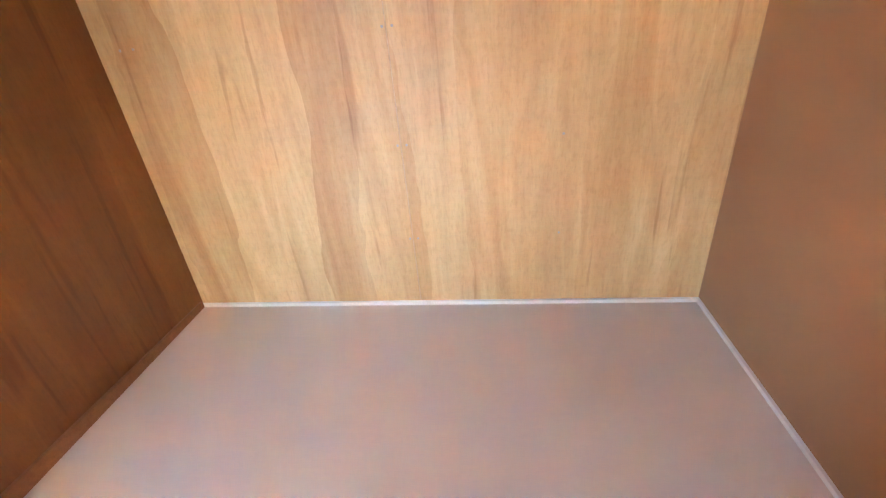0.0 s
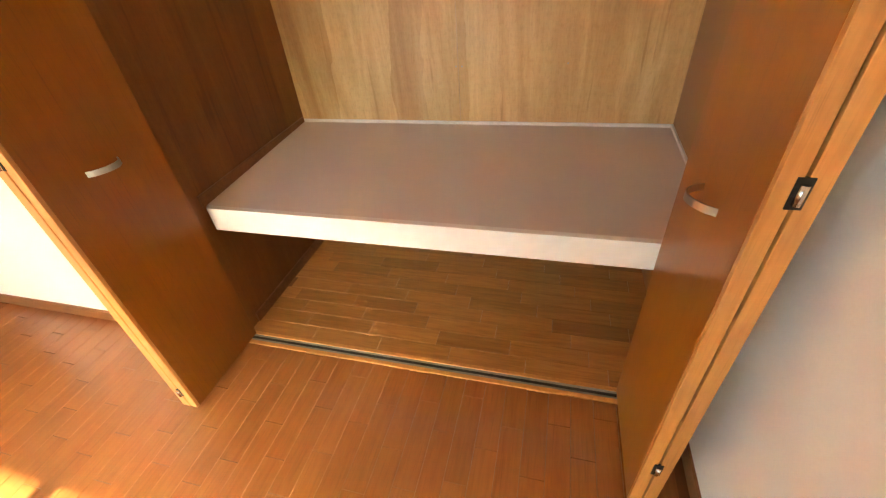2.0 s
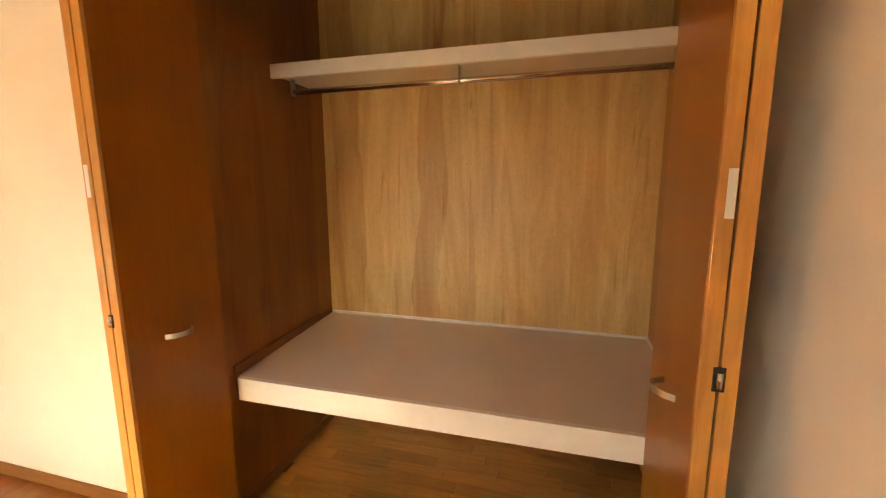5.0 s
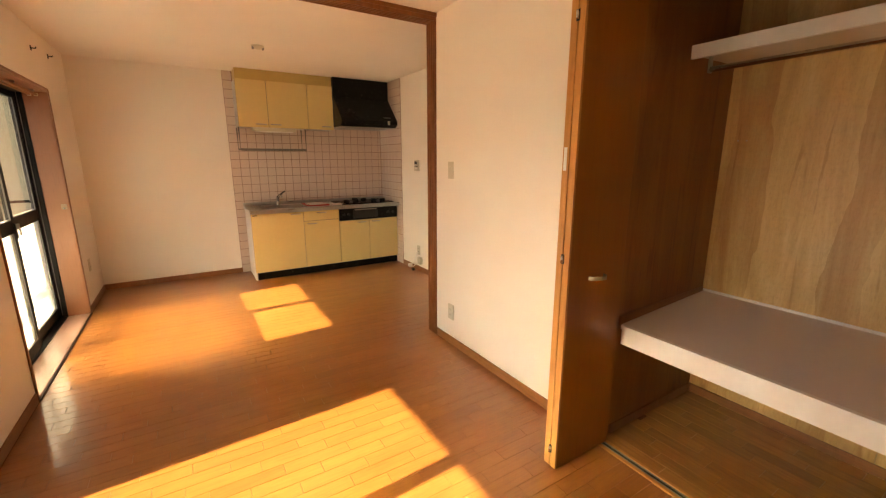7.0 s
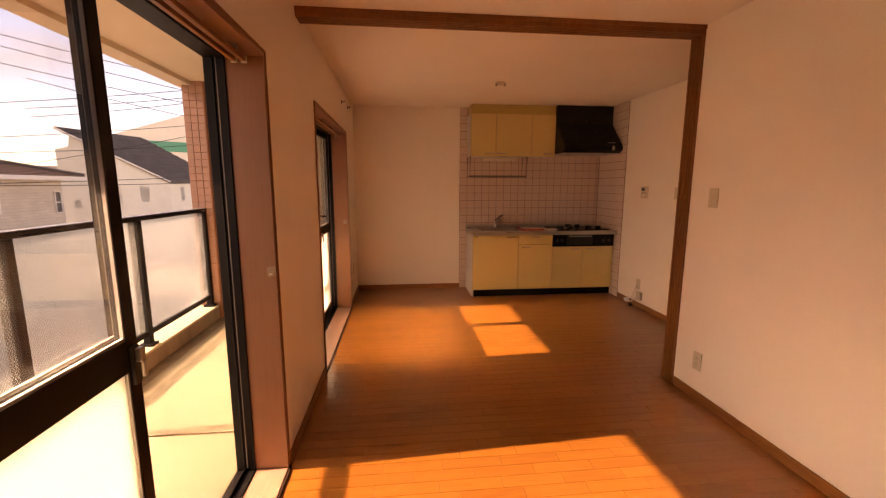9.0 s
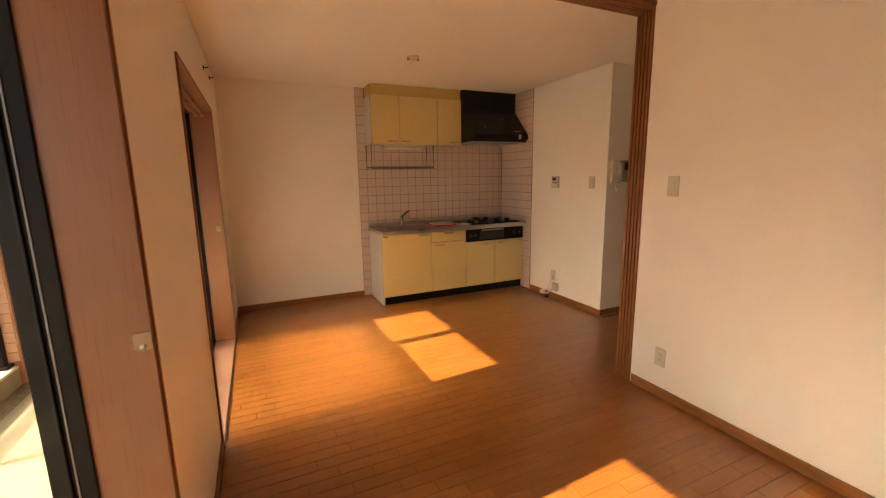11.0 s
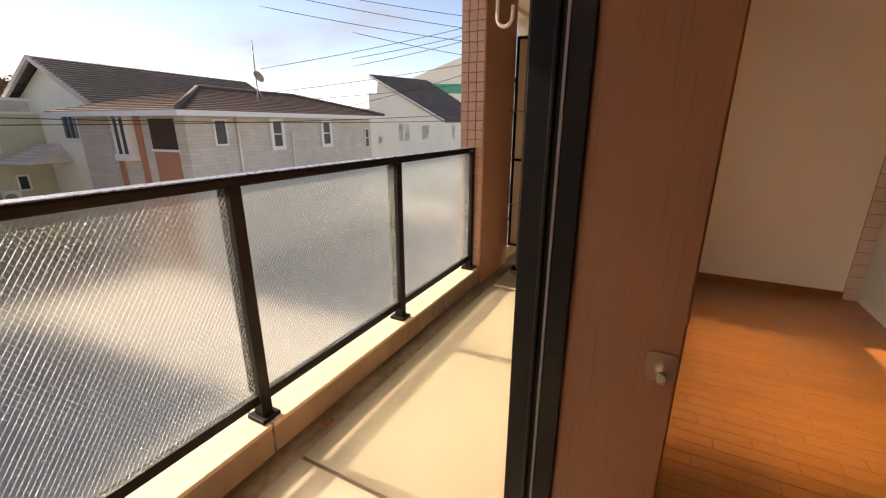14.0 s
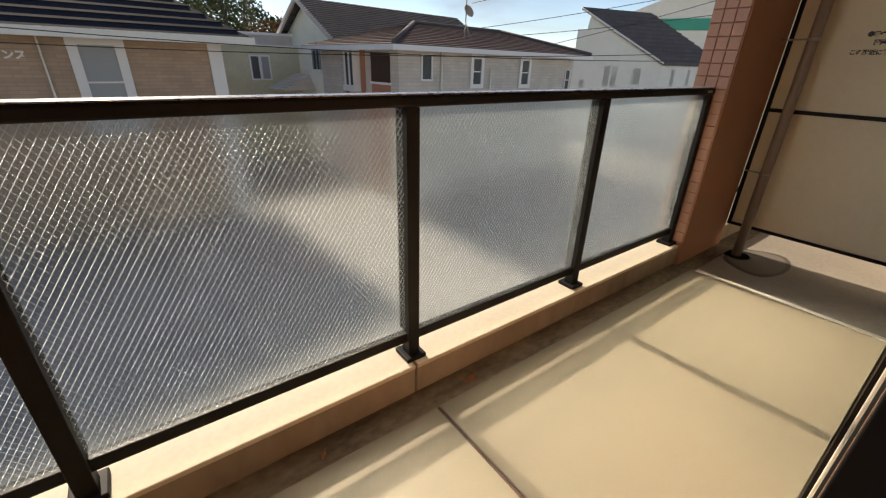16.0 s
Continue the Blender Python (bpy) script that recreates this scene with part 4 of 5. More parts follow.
face = Matrix.Rotation(radians(90), 4, "Z") @ Matrix.Rotation(radians(90), 4, "X")
lettering("非常の際には、ここを破って", 0.027, Matrix.Translation((-5.247, -3.03, 1.468)) @ face, "ink", fb, "notice", "black printed Japanese escape notice", 0.09)
lettering("隣戸へ避難出来ます。", 0.027, Matrix.Translation((-5.247, -3.03, 1.425)) @ face, "ink", fb, "notice", "black printed Japanese escape notice", 0.09)
lettering("この附近に物を置かないで下さい。", 0.029, Matrix.Translation((-5.247, -3.025, 1.372)) @ face, "ink", fb, "notice", "black printed Japanese escape notice")

lh = thing("laundry_hook", (-3.47, -3.095, 2.40), "white J-shaped laundry pole hook hanging from the balcony soffit", "hook")
part("shank", tube(bmesh.new(), [(-3.47, -3.095, 2.40), (-3.47, -3.095, 1.82), *[(-3.47, -3.058 - 0.037 * math.cos(k * math.pi / 8), 1.82 - 0.040 * math.sin(k * math.pi / 8)) for k in range(1, 9)], (-3.47, -3.021, 1.865)], 0.0085, 10), "white", lh)
part("base_plate", boxes((-3.50, -3.44, -3.125, -3.065, 2.394, 2.40), bevel=0.001), "white", lh)
dp = thing("drainpipe", (-5.13, -3.42, 0), "brownish grey plastic drainpipe running into a floor drain", "pipe")
# no hole is cut; the black disc gives the drain's inner shade
part("drain_hole_disc", tube(bmesh.new(), [(-5.13, -3.42, -0.004), (-5.13, -3.42, 0.001)], 0.088, 28), "opening", dp, "flat black disc for the shaded drain opening around the pipe foot")
stain = bmesh.new()
edge = [(-5.14 + 0.27 * math.cos(k * 0.2618) * (1 + 0.12 * math.sin(3 * k * 0.2618)), -3.29 + 0.21 * math.sin(k * 0.2618) * (1 + 0.1 * math.cos(2 * k * 0.2618))) for k in range(24)]
prism(stain, edge, "z", -0.006, -0.0025)
inner = [(-5.14 + (x + 5.14) * 0.88, -3.29 + (y + 3.29) * 0.86) for x, y in edge]
structure("damp_stain", stain, "damp", "dark damp tide mark around the drain")
stain = bmesh.new()
prism(stain, inner, "z", -0.006, -0.0012)
structure("damp_stain", stain, "damp_light", "fading damp patch by the drain")
part("pipe", tube(bmesh.new(), [(-5.13, -3.42, 0.0), (-5.13, -3.42, 2.40)], 0.031, 20), "pipe", dp)
for z in (0.62, 1.45):
    c = part("clamp", tube(bmesh.new(), [(-5.13, -3.42, z - 0.009), (-5.13, -3.42, z + 0.009)], 0.035, 20), "satin", dp)
    part("clamp_arm", tube(bmesh.new(), [(-5.13, -3.45, z), (-5.14, -3.59, z)], 0.005, 8), "satin", c)
part("drain_rim", tube(tube(bmesh.new(), [(-5.13 + 0.09 * math.cos(k * math.pi / 8), -3.42 + 0.09 * math.sin(k * math.pi / 8), 0.0) for k in range(9)], 0.004, 8), [(-5.13 - 0.09 * math.cos(k * math.pi / 8), -3.42 - 0.09 * math.sin(k * math.pi / 8), 0.0) for k in range(9)], 0.004, 8), "damp", dp)


def leaf_litter(x, y, z, s, turn):
    lf = thing("dead_leaf", (x, y, z), "curled dry brown leaf lying in the balcony gutter", "leaf")
    bm = bmesh.new()
    n = 9
    rows_ = []
    for i in range(n):
        u = i / (n - 1)
        w_ = s * 0.45 * math.sin(math.pi * min(1, u * 0.92 + 0.04)) ** 0.8
        lift = 0.35 * s * (u - 0.5) ** 2
        row = []
        for v_ in (-1, -0.4, 0.4, 1):
            px, py = (u - 0.5) * s * 1.6, v_ * w_
            q = Matrix.Rotation(turn, 3, "Z") @ Vector((px, py, lift + abs(v_) ** 2 * w_ * 0.6 + 0.001))
            row.append(bm.verts.new((x + q.x, y + q.y, z + q.z)))
        rows_.append(row)
    for r0, r1 in zip(rows_, rows_[1:]):
        for k in range(3):
            bm.faces.new((r0[k], r0[k + 1], r1[k + 1], r1[k]))
    bmesh.ops.solidify(bm, geom=bm.faces, thickness=0.0008)
    part("blade", bm, "leaf_brown", lf)
    part("stalk", tube(bmesh.new(), [(x - s * 0.8 * math.cos(turn), y - s * 0.8 * math.sin(turn), z + 0.004), (x - s * 1.3 * math.cos(turn), y - s * 1.3 * math.sin(turn), z + 0.008)], 0.0012, 6), "leaf_brown", lf)


M["leaf_brown"] = plain("dry_leaf", (0.30, 0.11, 0.04), 0.6, vary=0.3)
leaf_litter(-2.62, -3.535, 0.004, 0.035, 0.5)
leaf_litter(-2.58, -3.545, 0.010, 0.028, 1.9)
leaf_litter(-1.95, -3.54, 0.004, 0.02, 1.0)

# ---- outside ----
M["ground"] = plain("ground_grey", (0.34, 0.32, 0.29), 0.9, vary=0.3, grain=3)
M["roof_dark"] = plain("dark_roof", (0.115, 0.095, 0.088), 0.8, vary=0.25, grain=20)
M["roof_brown"] = plain("brown_roof_tile", (0.105, 0.062, 0.054), 0.75, vary=0.3, grain=20)
M["roof_black"] = plain("black_roof_tile", (0.025, 0.025, 0.032), 0.8, vary=0.3, grain=20)
M["roof_black"].node_tree.nodes["Principled BSDF"].inputs["Specular IOR Level"].default_value = 0.1
M["siding_grey"] = plain("stone_siding", (0.62, 0.55, 0.48), 0.8, vary=0.2, grain=14, bumps=0.3)
M["siding_cream"] = plain("cream_render", (0.84, 0.82, 0.68), 0.85, vary=0.08, grain=10)
M["siding_green"] = plain("green_grey_render", (0.60, 0.57, 0.40), 0.85, vary=0.12, grain=10)
M["siding_white"] = plain("off_white_render", (0.86, 0.81, 0.70), 0.85, vary=0.06, grain=10)
M["terracotta"] = plain("terracotta_render", (0.45, 0.20, 0.12), 0.85, vary=0.1)
M["window_dark"] = plain("dark_pane", (0.07, 0.08, 0.09), 0.12, vary=0.3, bumps=0)
M["window_dark"].node_tree.nodes["Principled BSDF"].inputs["Specular IOR Level"].default_value = 0.25
M["window_blind"] = plain("grey_blind", (0.33, 0.34, 0.33), 0.5, vary=0.05, bumps=0)
M["green_band"] = plain("green_cladding", (0.05, 0.36, 0.24), 0.6, vary=0.05)
M["porch_tile"] = plain("tan_roof_tile", (0.62, 0.55, 0.47), 0.8, vary=0.2)
M["hill"] = plain("far_hill", (0.10, 0.13, 0.12), 0.95, vary=0.3, grain=0.2)
M["wire"] = plain("cable_black", (0.02, 0.02, 0.022), 0.6, bumps=0)
M["bark"] = plain("bark", (0.10, 0.07, 0.05), 0.9, vary=0.3)


def brick_siding(name, one, two, joint, width, height, gap):
    m, t, b = material(name, 0.85, 0, one)
    br = node(t, "ShaderNodeTexBrick", Scale=1.0)
    br.inputs["Color1"].default_value, br.inputs["Color2"].default_value, br.inputs["Mortar"].default_value = (*one, 1), (*two, 1), (*joint, 1)
    br.inputs["Brick Width"].default_value, br.inputs["Row Height"].default_value, br.inputs["Mortar Size"].default_value = width, height, gap
    c = t.nodes.new("ShaderNodeTexCoord")
    mp = t.nodes.new("ShaderNodeMapping")
    mp.inputs["Rotation"].default_value = (radians(90), 0, 0)
    t.links.new(c.outputs["Object"], mp.inputs["Vector"])
    t.links.new(mp.outputs[0], br.inputs["Vector"])
    col = blend(t, br.outputs["Color"], ramp(t, noise_of(t, coords(t), 2.0, 3), [(0.3, (0.8, 0.8, 0.8)), (0.7, (1, 1, 1))]), 0.7, "MULTIPLY")
    t.links.new(col, b.inputs["Base Color"])
    return m


M["brick_siding"] = brick_siding("brick_siding", (0.52, 0.36, 0.24), (0.43, 0.30, 0.21), (0.34, 0.26, 0.20), 0.33, 0.085, 0.006)
M["siding_stone"] = brick_siding("stone_block_siding", (0.68, 0.61, 0.53), (0.61, 0.55, 0.48), (0.54, 0.48, 0.42), 0.42, 0.11, 0.008)
GZ = -3.3
structure("ground", boxes((-900, 900, -900, -3.85, GZ - 0.3, GZ), (-900, BX0 - 2, -3.85, 900, GZ - 0.3, GZ)), "ground")


class Frame:
    """A house's own axes: u along its front, v away from the viewer, z up; all in metres from its near corner."""
    def __init__(self, x, y, heading):
        a = radians(heading)
        self.o, self.u, self.v = Vector((x, y, 0)), Vector((math.cos(a), math.sin(a), 0)), Vector((-math.sin(a), math.cos(a), 0))

    def at(self, u, v, z):
        return self.o + self.u * u + self.v * v + Vector((0, 0, z))

    def block(self, bm, u0, u1, v0, v1, z0, z1):
        vs = [bm.verts.new(self.at(u, v, z)) for z in (z0, z1) for v in (v0, v1) for u in (u0, u1)]
        for f in ((0, 2, 3, 1), (4, 5, 7, 6), (0, 1, 5, 4), (2, 6, 7, 3), (0, 4, 6, 2), (1, 3, 7, 5)):
            bm.faces.new([vs[i] for i in f])
        return bm

    def blocks(self, *rows):
        bm = bmesh.new()
        for r in rows:
            self.block(bm, *r)
        return bm

    def sheet(self, bm, corners, thick):
        """A flat slab on the corners, thick downwards."""
        top = [bm.verts.new(self.at(*c)) for c in corners]
        low = [bm.verts.new(self.at(c[0], c[1], c[2] - thick)) for c in corners]
        bm.faces.new(top), bm.faces.new(low[::-1])
        n = len(corners)
        for i in range(n):
            bm.faces.new((top[i], low[i], low[(i + 1) % n], top[(i + 1) % n]))
        return bm


def house_window(f, h, u0, u1, z0, z1, v=0.0, side=False, trim=0.07, pane="window_dark", bars=(0.5,), frame_mat="white"):
    """A window on the face v (or, for side, on the face u = v)."""
    def blk(a, b, d0, d1, c, e):
        return (d0, d1, a, b, c, e) if side else (a, b, d0, d1, c, e)
    s_ = 1 if side else -1
    d = lambda q: v + s_ * q
    lo, hi = sorted((d(0.0), d(0.07)))
    rows = [blk(u0 - trim, u0, lo, hi, z0 - trim, z1 + trim), blk(u1, u1 + trim, lo, hi, z0 - trim, z1 + trim), blk(u0, u1, lo, hi, z1, z1 + trim), blk(u0, u1, lo, hi, z0 - trim, z0)]
    for b in bars:
        z = z0 + (z1 - z0) * b
        rows.append(blk(u0, u1, min(d(0.0), d(0.055)), max(d(0.0), d(0.055)), z - 0.02, z + 0.02))
    w = part("window", f.blocks(*rows), frame_mat, h)
    lo, hi = sorted((d(0.0), d(0.03)))
    part("pane", f.blocks(blk(u0, u1, lo, hi, z0, z1)), pane, w)
    return w


def roof_rows(f, bm, p0, p1, p2, p3, n, lip=0.035):
    """Courses of roofing between the eave p0-p1 and the ridge p2-p3 (p3 above p0), each proud of the next."""
    q = [Vector(p) for p in (p0, p1, p2, p3)]
    up = (q[1] - q[0]).cross(q[3] - q[0]).normalized()
    if up.z < 0:
        up = -up
    for i in range(n):
        a, b = i / n, (i + 1) / n
        e0, e1 = q[0].lerp(q[3], a), q[1].lerp(q[2], a)
        r0, r1 = q[0].lerp(q[3], b), q[1].lerp(q[2], b)
        vs = [f.at(*(p + up * h)) for p, h in ((e0, lip), (e1, lip), (r1, 0.0), (r0, 0.0))]
        lo = [f.at(*p) for p in (e0, e1)]
        v4 = [bm.verts.new(p) for p in vs]
        l2 = [bm.verts.new(p) for p in lo]
        bm.faces.new(v4)
        bm.faces.new((l2[0], l2[1], v4[1], v4[0]))
    bmesh.ops.remove_doubles(bm, verts=bm.verts, dist=0.002)
    return bm


# grey house with a hipped roof; its near corner faces the balcony
fB = Frame(-8.82, -14.55, 185.0)
hB = thing("house", (-12.5, -17, GZ), "house with grey stone siding and brown hipped tile roof", "house")
LB, EB = 9.7, 1.62
part("wall", fB.blocks((0, LB, 0, 5.2, GZ, EB)), "siding_stone", hB)
part("wall_panel", fB.blocks((-0.02, 0.0, 0.45, 1.55, GZ, 0.55), (-0.05, 0.0, 1.95, 2.2, GZ, EB), (-0.05, 0.0, 3.1, 3.35, GZ, EB)), "terracotta", hB, "terracotta coloured render")
rb = bmesh.new()
o = 0.55
roof_rows(fB, rb, (-o, -o, EB + 0.1), (LB + o, -o, EB + 0.1), (LB - 2.2, 2.6, 2.58), (2.6, 2.6, 2.58), 14)
roof_rows(fB, rb, (-o, 5.2 + o, EB + 0.1), (-o, -o, EB + 0.1), (2.6, 2.6, 2.58), (2.6, 2.6, 2.58), 14)
roof_rows(fB, rb, (LB + o, -o, EB + 0.1), (LB + o, 5.2 + o, EB + 0.1), (LB - 2.2, 2.6, 2.58), (LB - 2.2, 2.6, 2.58), 14)
roof_rows(fB, rb, (LB + o, 5.2 + o, EB + 0.1), (-o, 5.2 + o, EB + 0.1), (2.6, 2.6, 2.58), (LB - 2.2, 2.6, 2.58), 8)
part("roof", rb, "roof_brown", hB)
part("hip_ridge", tube(tube(tube(bmesh.new(), [fB.at(-o, -o, EB + 0.16), fB.at(2.6, 2.6, 2.62)], 0.07, 8), [fB.at(2.6, 2.6, 2.62), fB.at(LB - 2.2, 2.6, 2.62)], 0.07, 8), [fB.at(LB + o, -o, EB + 0.16), fB.at(LB - 2.2, 2.6, 2.62)], 0.07, 8), "roof_dark", hB)
part("gutter", fB.blocks((-o - 0.08, LB + o + 0.05, -o - 0.08, -o, EB - 0.05, EB + 0.10), (-o - 0.08, -o, -o, 5.2 + o, EB - 0.05, EB + 0.10)), "white", hB, "white gutter")
part("eave_soffit", fB.blocks((-o, LB + o, -o, 5.2 + o, EB, EB + 0.03)), "white", hB)
house_window(fB, hB, 0.92, 1.30, 0.75, 1.45, bars=(), trim=0.05)
house_window(fB, hB, 3.28, 3.68, 0.58, 1.42, trim=0.14)
house_window(fB, hB, 6.05, 6.48, 0.55, 1.42, trim=0.14)
house_window(fB, hB, 9.2, 9.5, 0.3, 1.1, trim=0.03)
part("downpipe", tube(bmesh.new(), [fB.at(1.75, -0.06, EB), fB.at(1.75, -0.06, GZ)], 0.035, 8), "siding_white", hB)
part("downpipe", tube(bmesh.new(), [fB.at(4.2, -0.06, 1.1), fB.at(4.2, -0.06, GZ)], 0.03, 8), "siding_white", hB)
# flat dark plate on the wall, painted as the shade inside a balcony
part("recess_shade", fB.blocks((-0.03, 0.0, 0.45, 1.55, 0.62, EB - 0.12)), "groove", hB)
part("balcony_rim", fB.blocks((-0.06, 0.0, 0.40, 1.60, 0.55, 0.62)), "white", hB)
part("bay_window", fB.blocks((-0.30, 0.0, 2.25, 3.05, 0.25, 0.45), (-0.26, 0.0, 2.3, 2.38, 0.45, EB), (-0.26, 0.0, 2.92, 3.0, 0.45, EB), (-0.26, -0.2, 2.62, 2.68, 0.45, EB)), "white", hB)
part("bay_pane", fB.blocks((-0.22, -0.18, 2.36, 2.94, 0.45, 1.5)), "window_dark", hB)
mast = thing("antenna_mast", (-14.2, -18.0, 3.0), "thin roof mast with a grey satellite dish", "antenna")
mb = (-12.5, -15.85)
part("mast", tube(bmesh.new(), [(mb[0], mb[1], 2.0), (mb[0], mb[1], 4.2)], 0.02, 8), "grey_plastic", mast)
part("stay", tube(tube(tube(bmesh.new(), [(mb[0], mb[1], 2.65), (mb[0] - 0.35, mb[1] - 0.1, 2.0)], 0.012, 6), [(mb[0], mb[1], 2.65), (mb[0] + 0.3, mb[1] + 0.3, 2.0)], 0.012, 6), [(mb[0], mb[1], 2.65), (mb[0], mb[1] + 0.4, 2.0)], 0.012, 6), "grey_plastic", mast)
dish = bmesh.new()
bmesh.ops.create_uvsphere(dish, u_segments=20, v_segments=10, radius=0.24)
bmesh.ops.delete(dish, geom=[v for v in dish.verts if v.co.z > -0.10], context="VERTS")
bmesh.ops.solidify(dish, geom=dish.faces, thickness=0.01)
bmesh.ops.scale(dish, vec=(1.15, 1.15, 0.7), verts=dish.verts)
bmesh.ops.rotate(dish, cent=(0, 0, 0), matrix=Matrix.Rotation(radians(125), 3, "Y") @ Matrix.Rotation(radians(0), 3, "X"), verts=dish.verts)
bmesh.ops.translate(dish, vec=(mb[0] + 0.05, mb[1] + 0.12, 2.95), verts=dish.verts)
part("dish", dish, "siding_grey", mast)

# cream house with a steep dark roof behind it
fA = Frame(-9.65, -20.5, 188.0)
hA = thing("house", (-13, -25, GZ), "cream rendered house with a dark slate roof", "house")
EA, RA, YR = 1.85, 3.75, 2.9
wl_ = bmesh.new()
gable = [(0, GZ), (0, EA), (YR, RA - 0.1), (6.5, EA - 0.4), (6.5, GZ)]
ga, gb = [[wl_.verts.new(fA.at(u, v, z)) for v, z in gable] for u in (0.0, 9.5)]
wl_.faces.new(ga), wl_.faces.new(gb[::-1])
for k in range(5):
    wl_.faces.new((ga[k], gb[k], gb[(k + 1) % 5], ga[(k + 1) % 5]))
part("wall", wl_, "siding_cream", hA)
ra = bmesh.new()
roof_rows(fA, ra, (-0.5, -0.5, EA - 0.10), (9.8, -0.5, EA - 0.10), (9.8, YR, RA), (-0.5, YR, RA), 22, 0.04)
roof_rows(fA, ra, (9.8, 7.0, EA - 0.7), (-0.5, 7.0, EA - 0.7), (-0.5, YR, RA), (9.8, YR, RA), 8, 0.04)
part("roof", ra, "roof_dark", hA)
vb = bmesh.new()
fA.sheet(vb, [(-0.52, -0.5, EA - 0.08), (-0.40, -0.5, EA - 0.08), (-0.40, YR, RA + 0.02), (-0.52, YR, RA + 0.02)], 0.18)
fA.sheet(vb, [(-0.52, YR, RA + 0.02), (-0.40, YR, RA + 0.02), (-0.40, 7.0, EA - 0.7), (-0.52, 7.0, EA - 0.7)], 0.18)
part("verge_board", vb, "siding_grey", hA)
for v0, v1, z0, z1 in ((2.0, 2.55, 0.80, 1.62), (0.65, 1.0, 0.80, 1.50)):
    part("window", fA.blocks((-0.06, 0, v0 - 0.08, v0, z0, z1), (-0.06, 0, v1, v1 + 0.08, z0, z1), (-0.06, 0, v0 - 0.08, v1 + 0.08, z1, z1 + 0.08), (-0.05, 0, (v0 + v1) / 2 - 0.03, (v0 + v1) / 2 + 0.03, z0, z1)), "grey_plastic", hA)
    part("pane", fA.blocks((-0.03, 0, v0, v1, z0, z1)), "window_dark", hA)
part("balcony_box", fA.blocks((-0.40, 0.0, 0.5, 2.8, GZ, 0.66)), "siding_cream", hA)
part("balcony_rail", fA.blocks((-0.40, -0.36, 0.5, 2.8, 0.80, 0.84), *[(-0.39, -0.37, 0.55 + k * 0.27, 0.58 + k * 0.27, 0.66, 0.80) for k in range(9)]), "white", hA)
part("downpipe", tube(bmesh.new(), [fA.at(-0.05, 0.05, EA), fA.at(-0.05, 0.05, GZ)], 0.045, 8), "plastic_dark", hA)
part("gutter", fA.blocks((-0.5, 9.8, -0.62, -0.5, EA - 0.22, EA - 0.10)), "plastic_dark", hA)
pr = bmesh.new()
roof_rows(fA, pr, (-1.9, 3.7, -0.05), (-1.9, 1.9, -0.05), (-0.4, 2.4, 0.62), (-0.4, 3.7, 0.62), 7, 0.03)
roof_rows(fA, pr, (-1.9, 1.9, -0.05), (-0.4, 1.9, -0.05), (-0.4, 2.4, 0.62), (-0.4, 2.4, 0.62), 7, 0.03)
part("porch_roof", pr, "porch_tile", hA, "pale tiled porch roof")

# green-grey building behind
fZ = Frame(-6.0, -24.6, 178.0)
hZ = thing("house", (-5, -28, GZ), "flat-topped house with green-grey render and a white cornice", "house")
part("wall", fZ.blocks((-6, 4.2, 0, 6, GZ, 1.75)), "siding_green", hZ)
part("upper_wall", fZ.blocks((-6, 6.2, 0.5, 6, 1.75, 2.25)), "siding_grey", hZ)
part("cornice", fZ.blocks((-6.1, 4.3, -0.1, 6, 1.72, 1.80), (-6.1, 6.3, 0.4, 6.1, 2.22, 2.33)), "white", hZ)
house_window(fZ, hZ, 0.85, 1.18, 0.35, 1.3, trim=0.07, bars=())
house_window(fZ, hZ, 1.30, 1.63, 0.35, 1.3, trim=0.07, bars=(), pane="window_blind")

house_window(fZ, hZ, 1.93, 2.20, -1.12, -0.62, trim=0.06, bars=())
part("air_conditioner", fZ.blocks((1.34, 1.80, -0.40, -0.08, -1.62, -1.10)), "white", hZ, "white outdoor cooling unit")
part("fan_grille", tube(bmesh.new(), [fZ.at(1.50, -0.40, -1.36), fZ.at(1.50, -0.42, -1.36)], 0.17, 20), "grey_plastic", hZ, "round grey fan grille")
part("bracket", fZ.blocks((1.38, 1.42, -0.38, 0.0, -1.68, -1.62), (1.72, 1.76, -0.38, 0.0, -1.68, -1.62)), "grey_plastic", hZ)

# brick house on the near left
fE = Frame(-4.13, -16.3, 4.0)
hE = thing("house", (0, -19, GZ), "house with brown brick siding and black tile roof", "house")
fE.v = -fE.v
part("wall", fE.blocks((0, 9, 0, 6, GZ, 1.62)), "brick_siding", hE)
part("corner_board", fE.blocks((-0.04, 0.30, -0.04, 0.0, GZ, 1.62), (-0.04, 0.0, 0.0, 0.3, GZ, 1.62)), "white", hE)
part("gutter", fE.blocks((-0.75, 9.6, -0.75, -0.6, 1.55, 1.74)), "siding_white", hE)
part("eave_soffit", fE.blocks((-0.7, 9.6, -0.7, 6.5, 1.62, 1.68)), "siding_white", hE)
re_ = bmesh.new()
roof_rows(fE, re_, (-0.7, -0.7, 1.72), (9.6, -0.7, 1.72), (9.6, 3.2, 4.25), (3.4, 3.2, 4.25), 14, 0.02)
roof_rows(fE, re_, (-0.7, 7.0, 1.72), (-0.7, -0.7, 1.72), (3.4, 3.2, 4.25), (3.4, 3.2, 4.25), 14, 0.02)
part("roof", re_, "roof_black", hE)
house_window(fE, hE, 2.35, 3.05, -0.4, 1.42, trim=0.20, pane="window_blind", bars=(0.55,))
part("downpipe", tube(bmesh.new(), [fE.at(3.72, -0.05, 1.6), fE.at(3.72, -0.05, GZ)], 0.02, 8), "siding_white", hE)
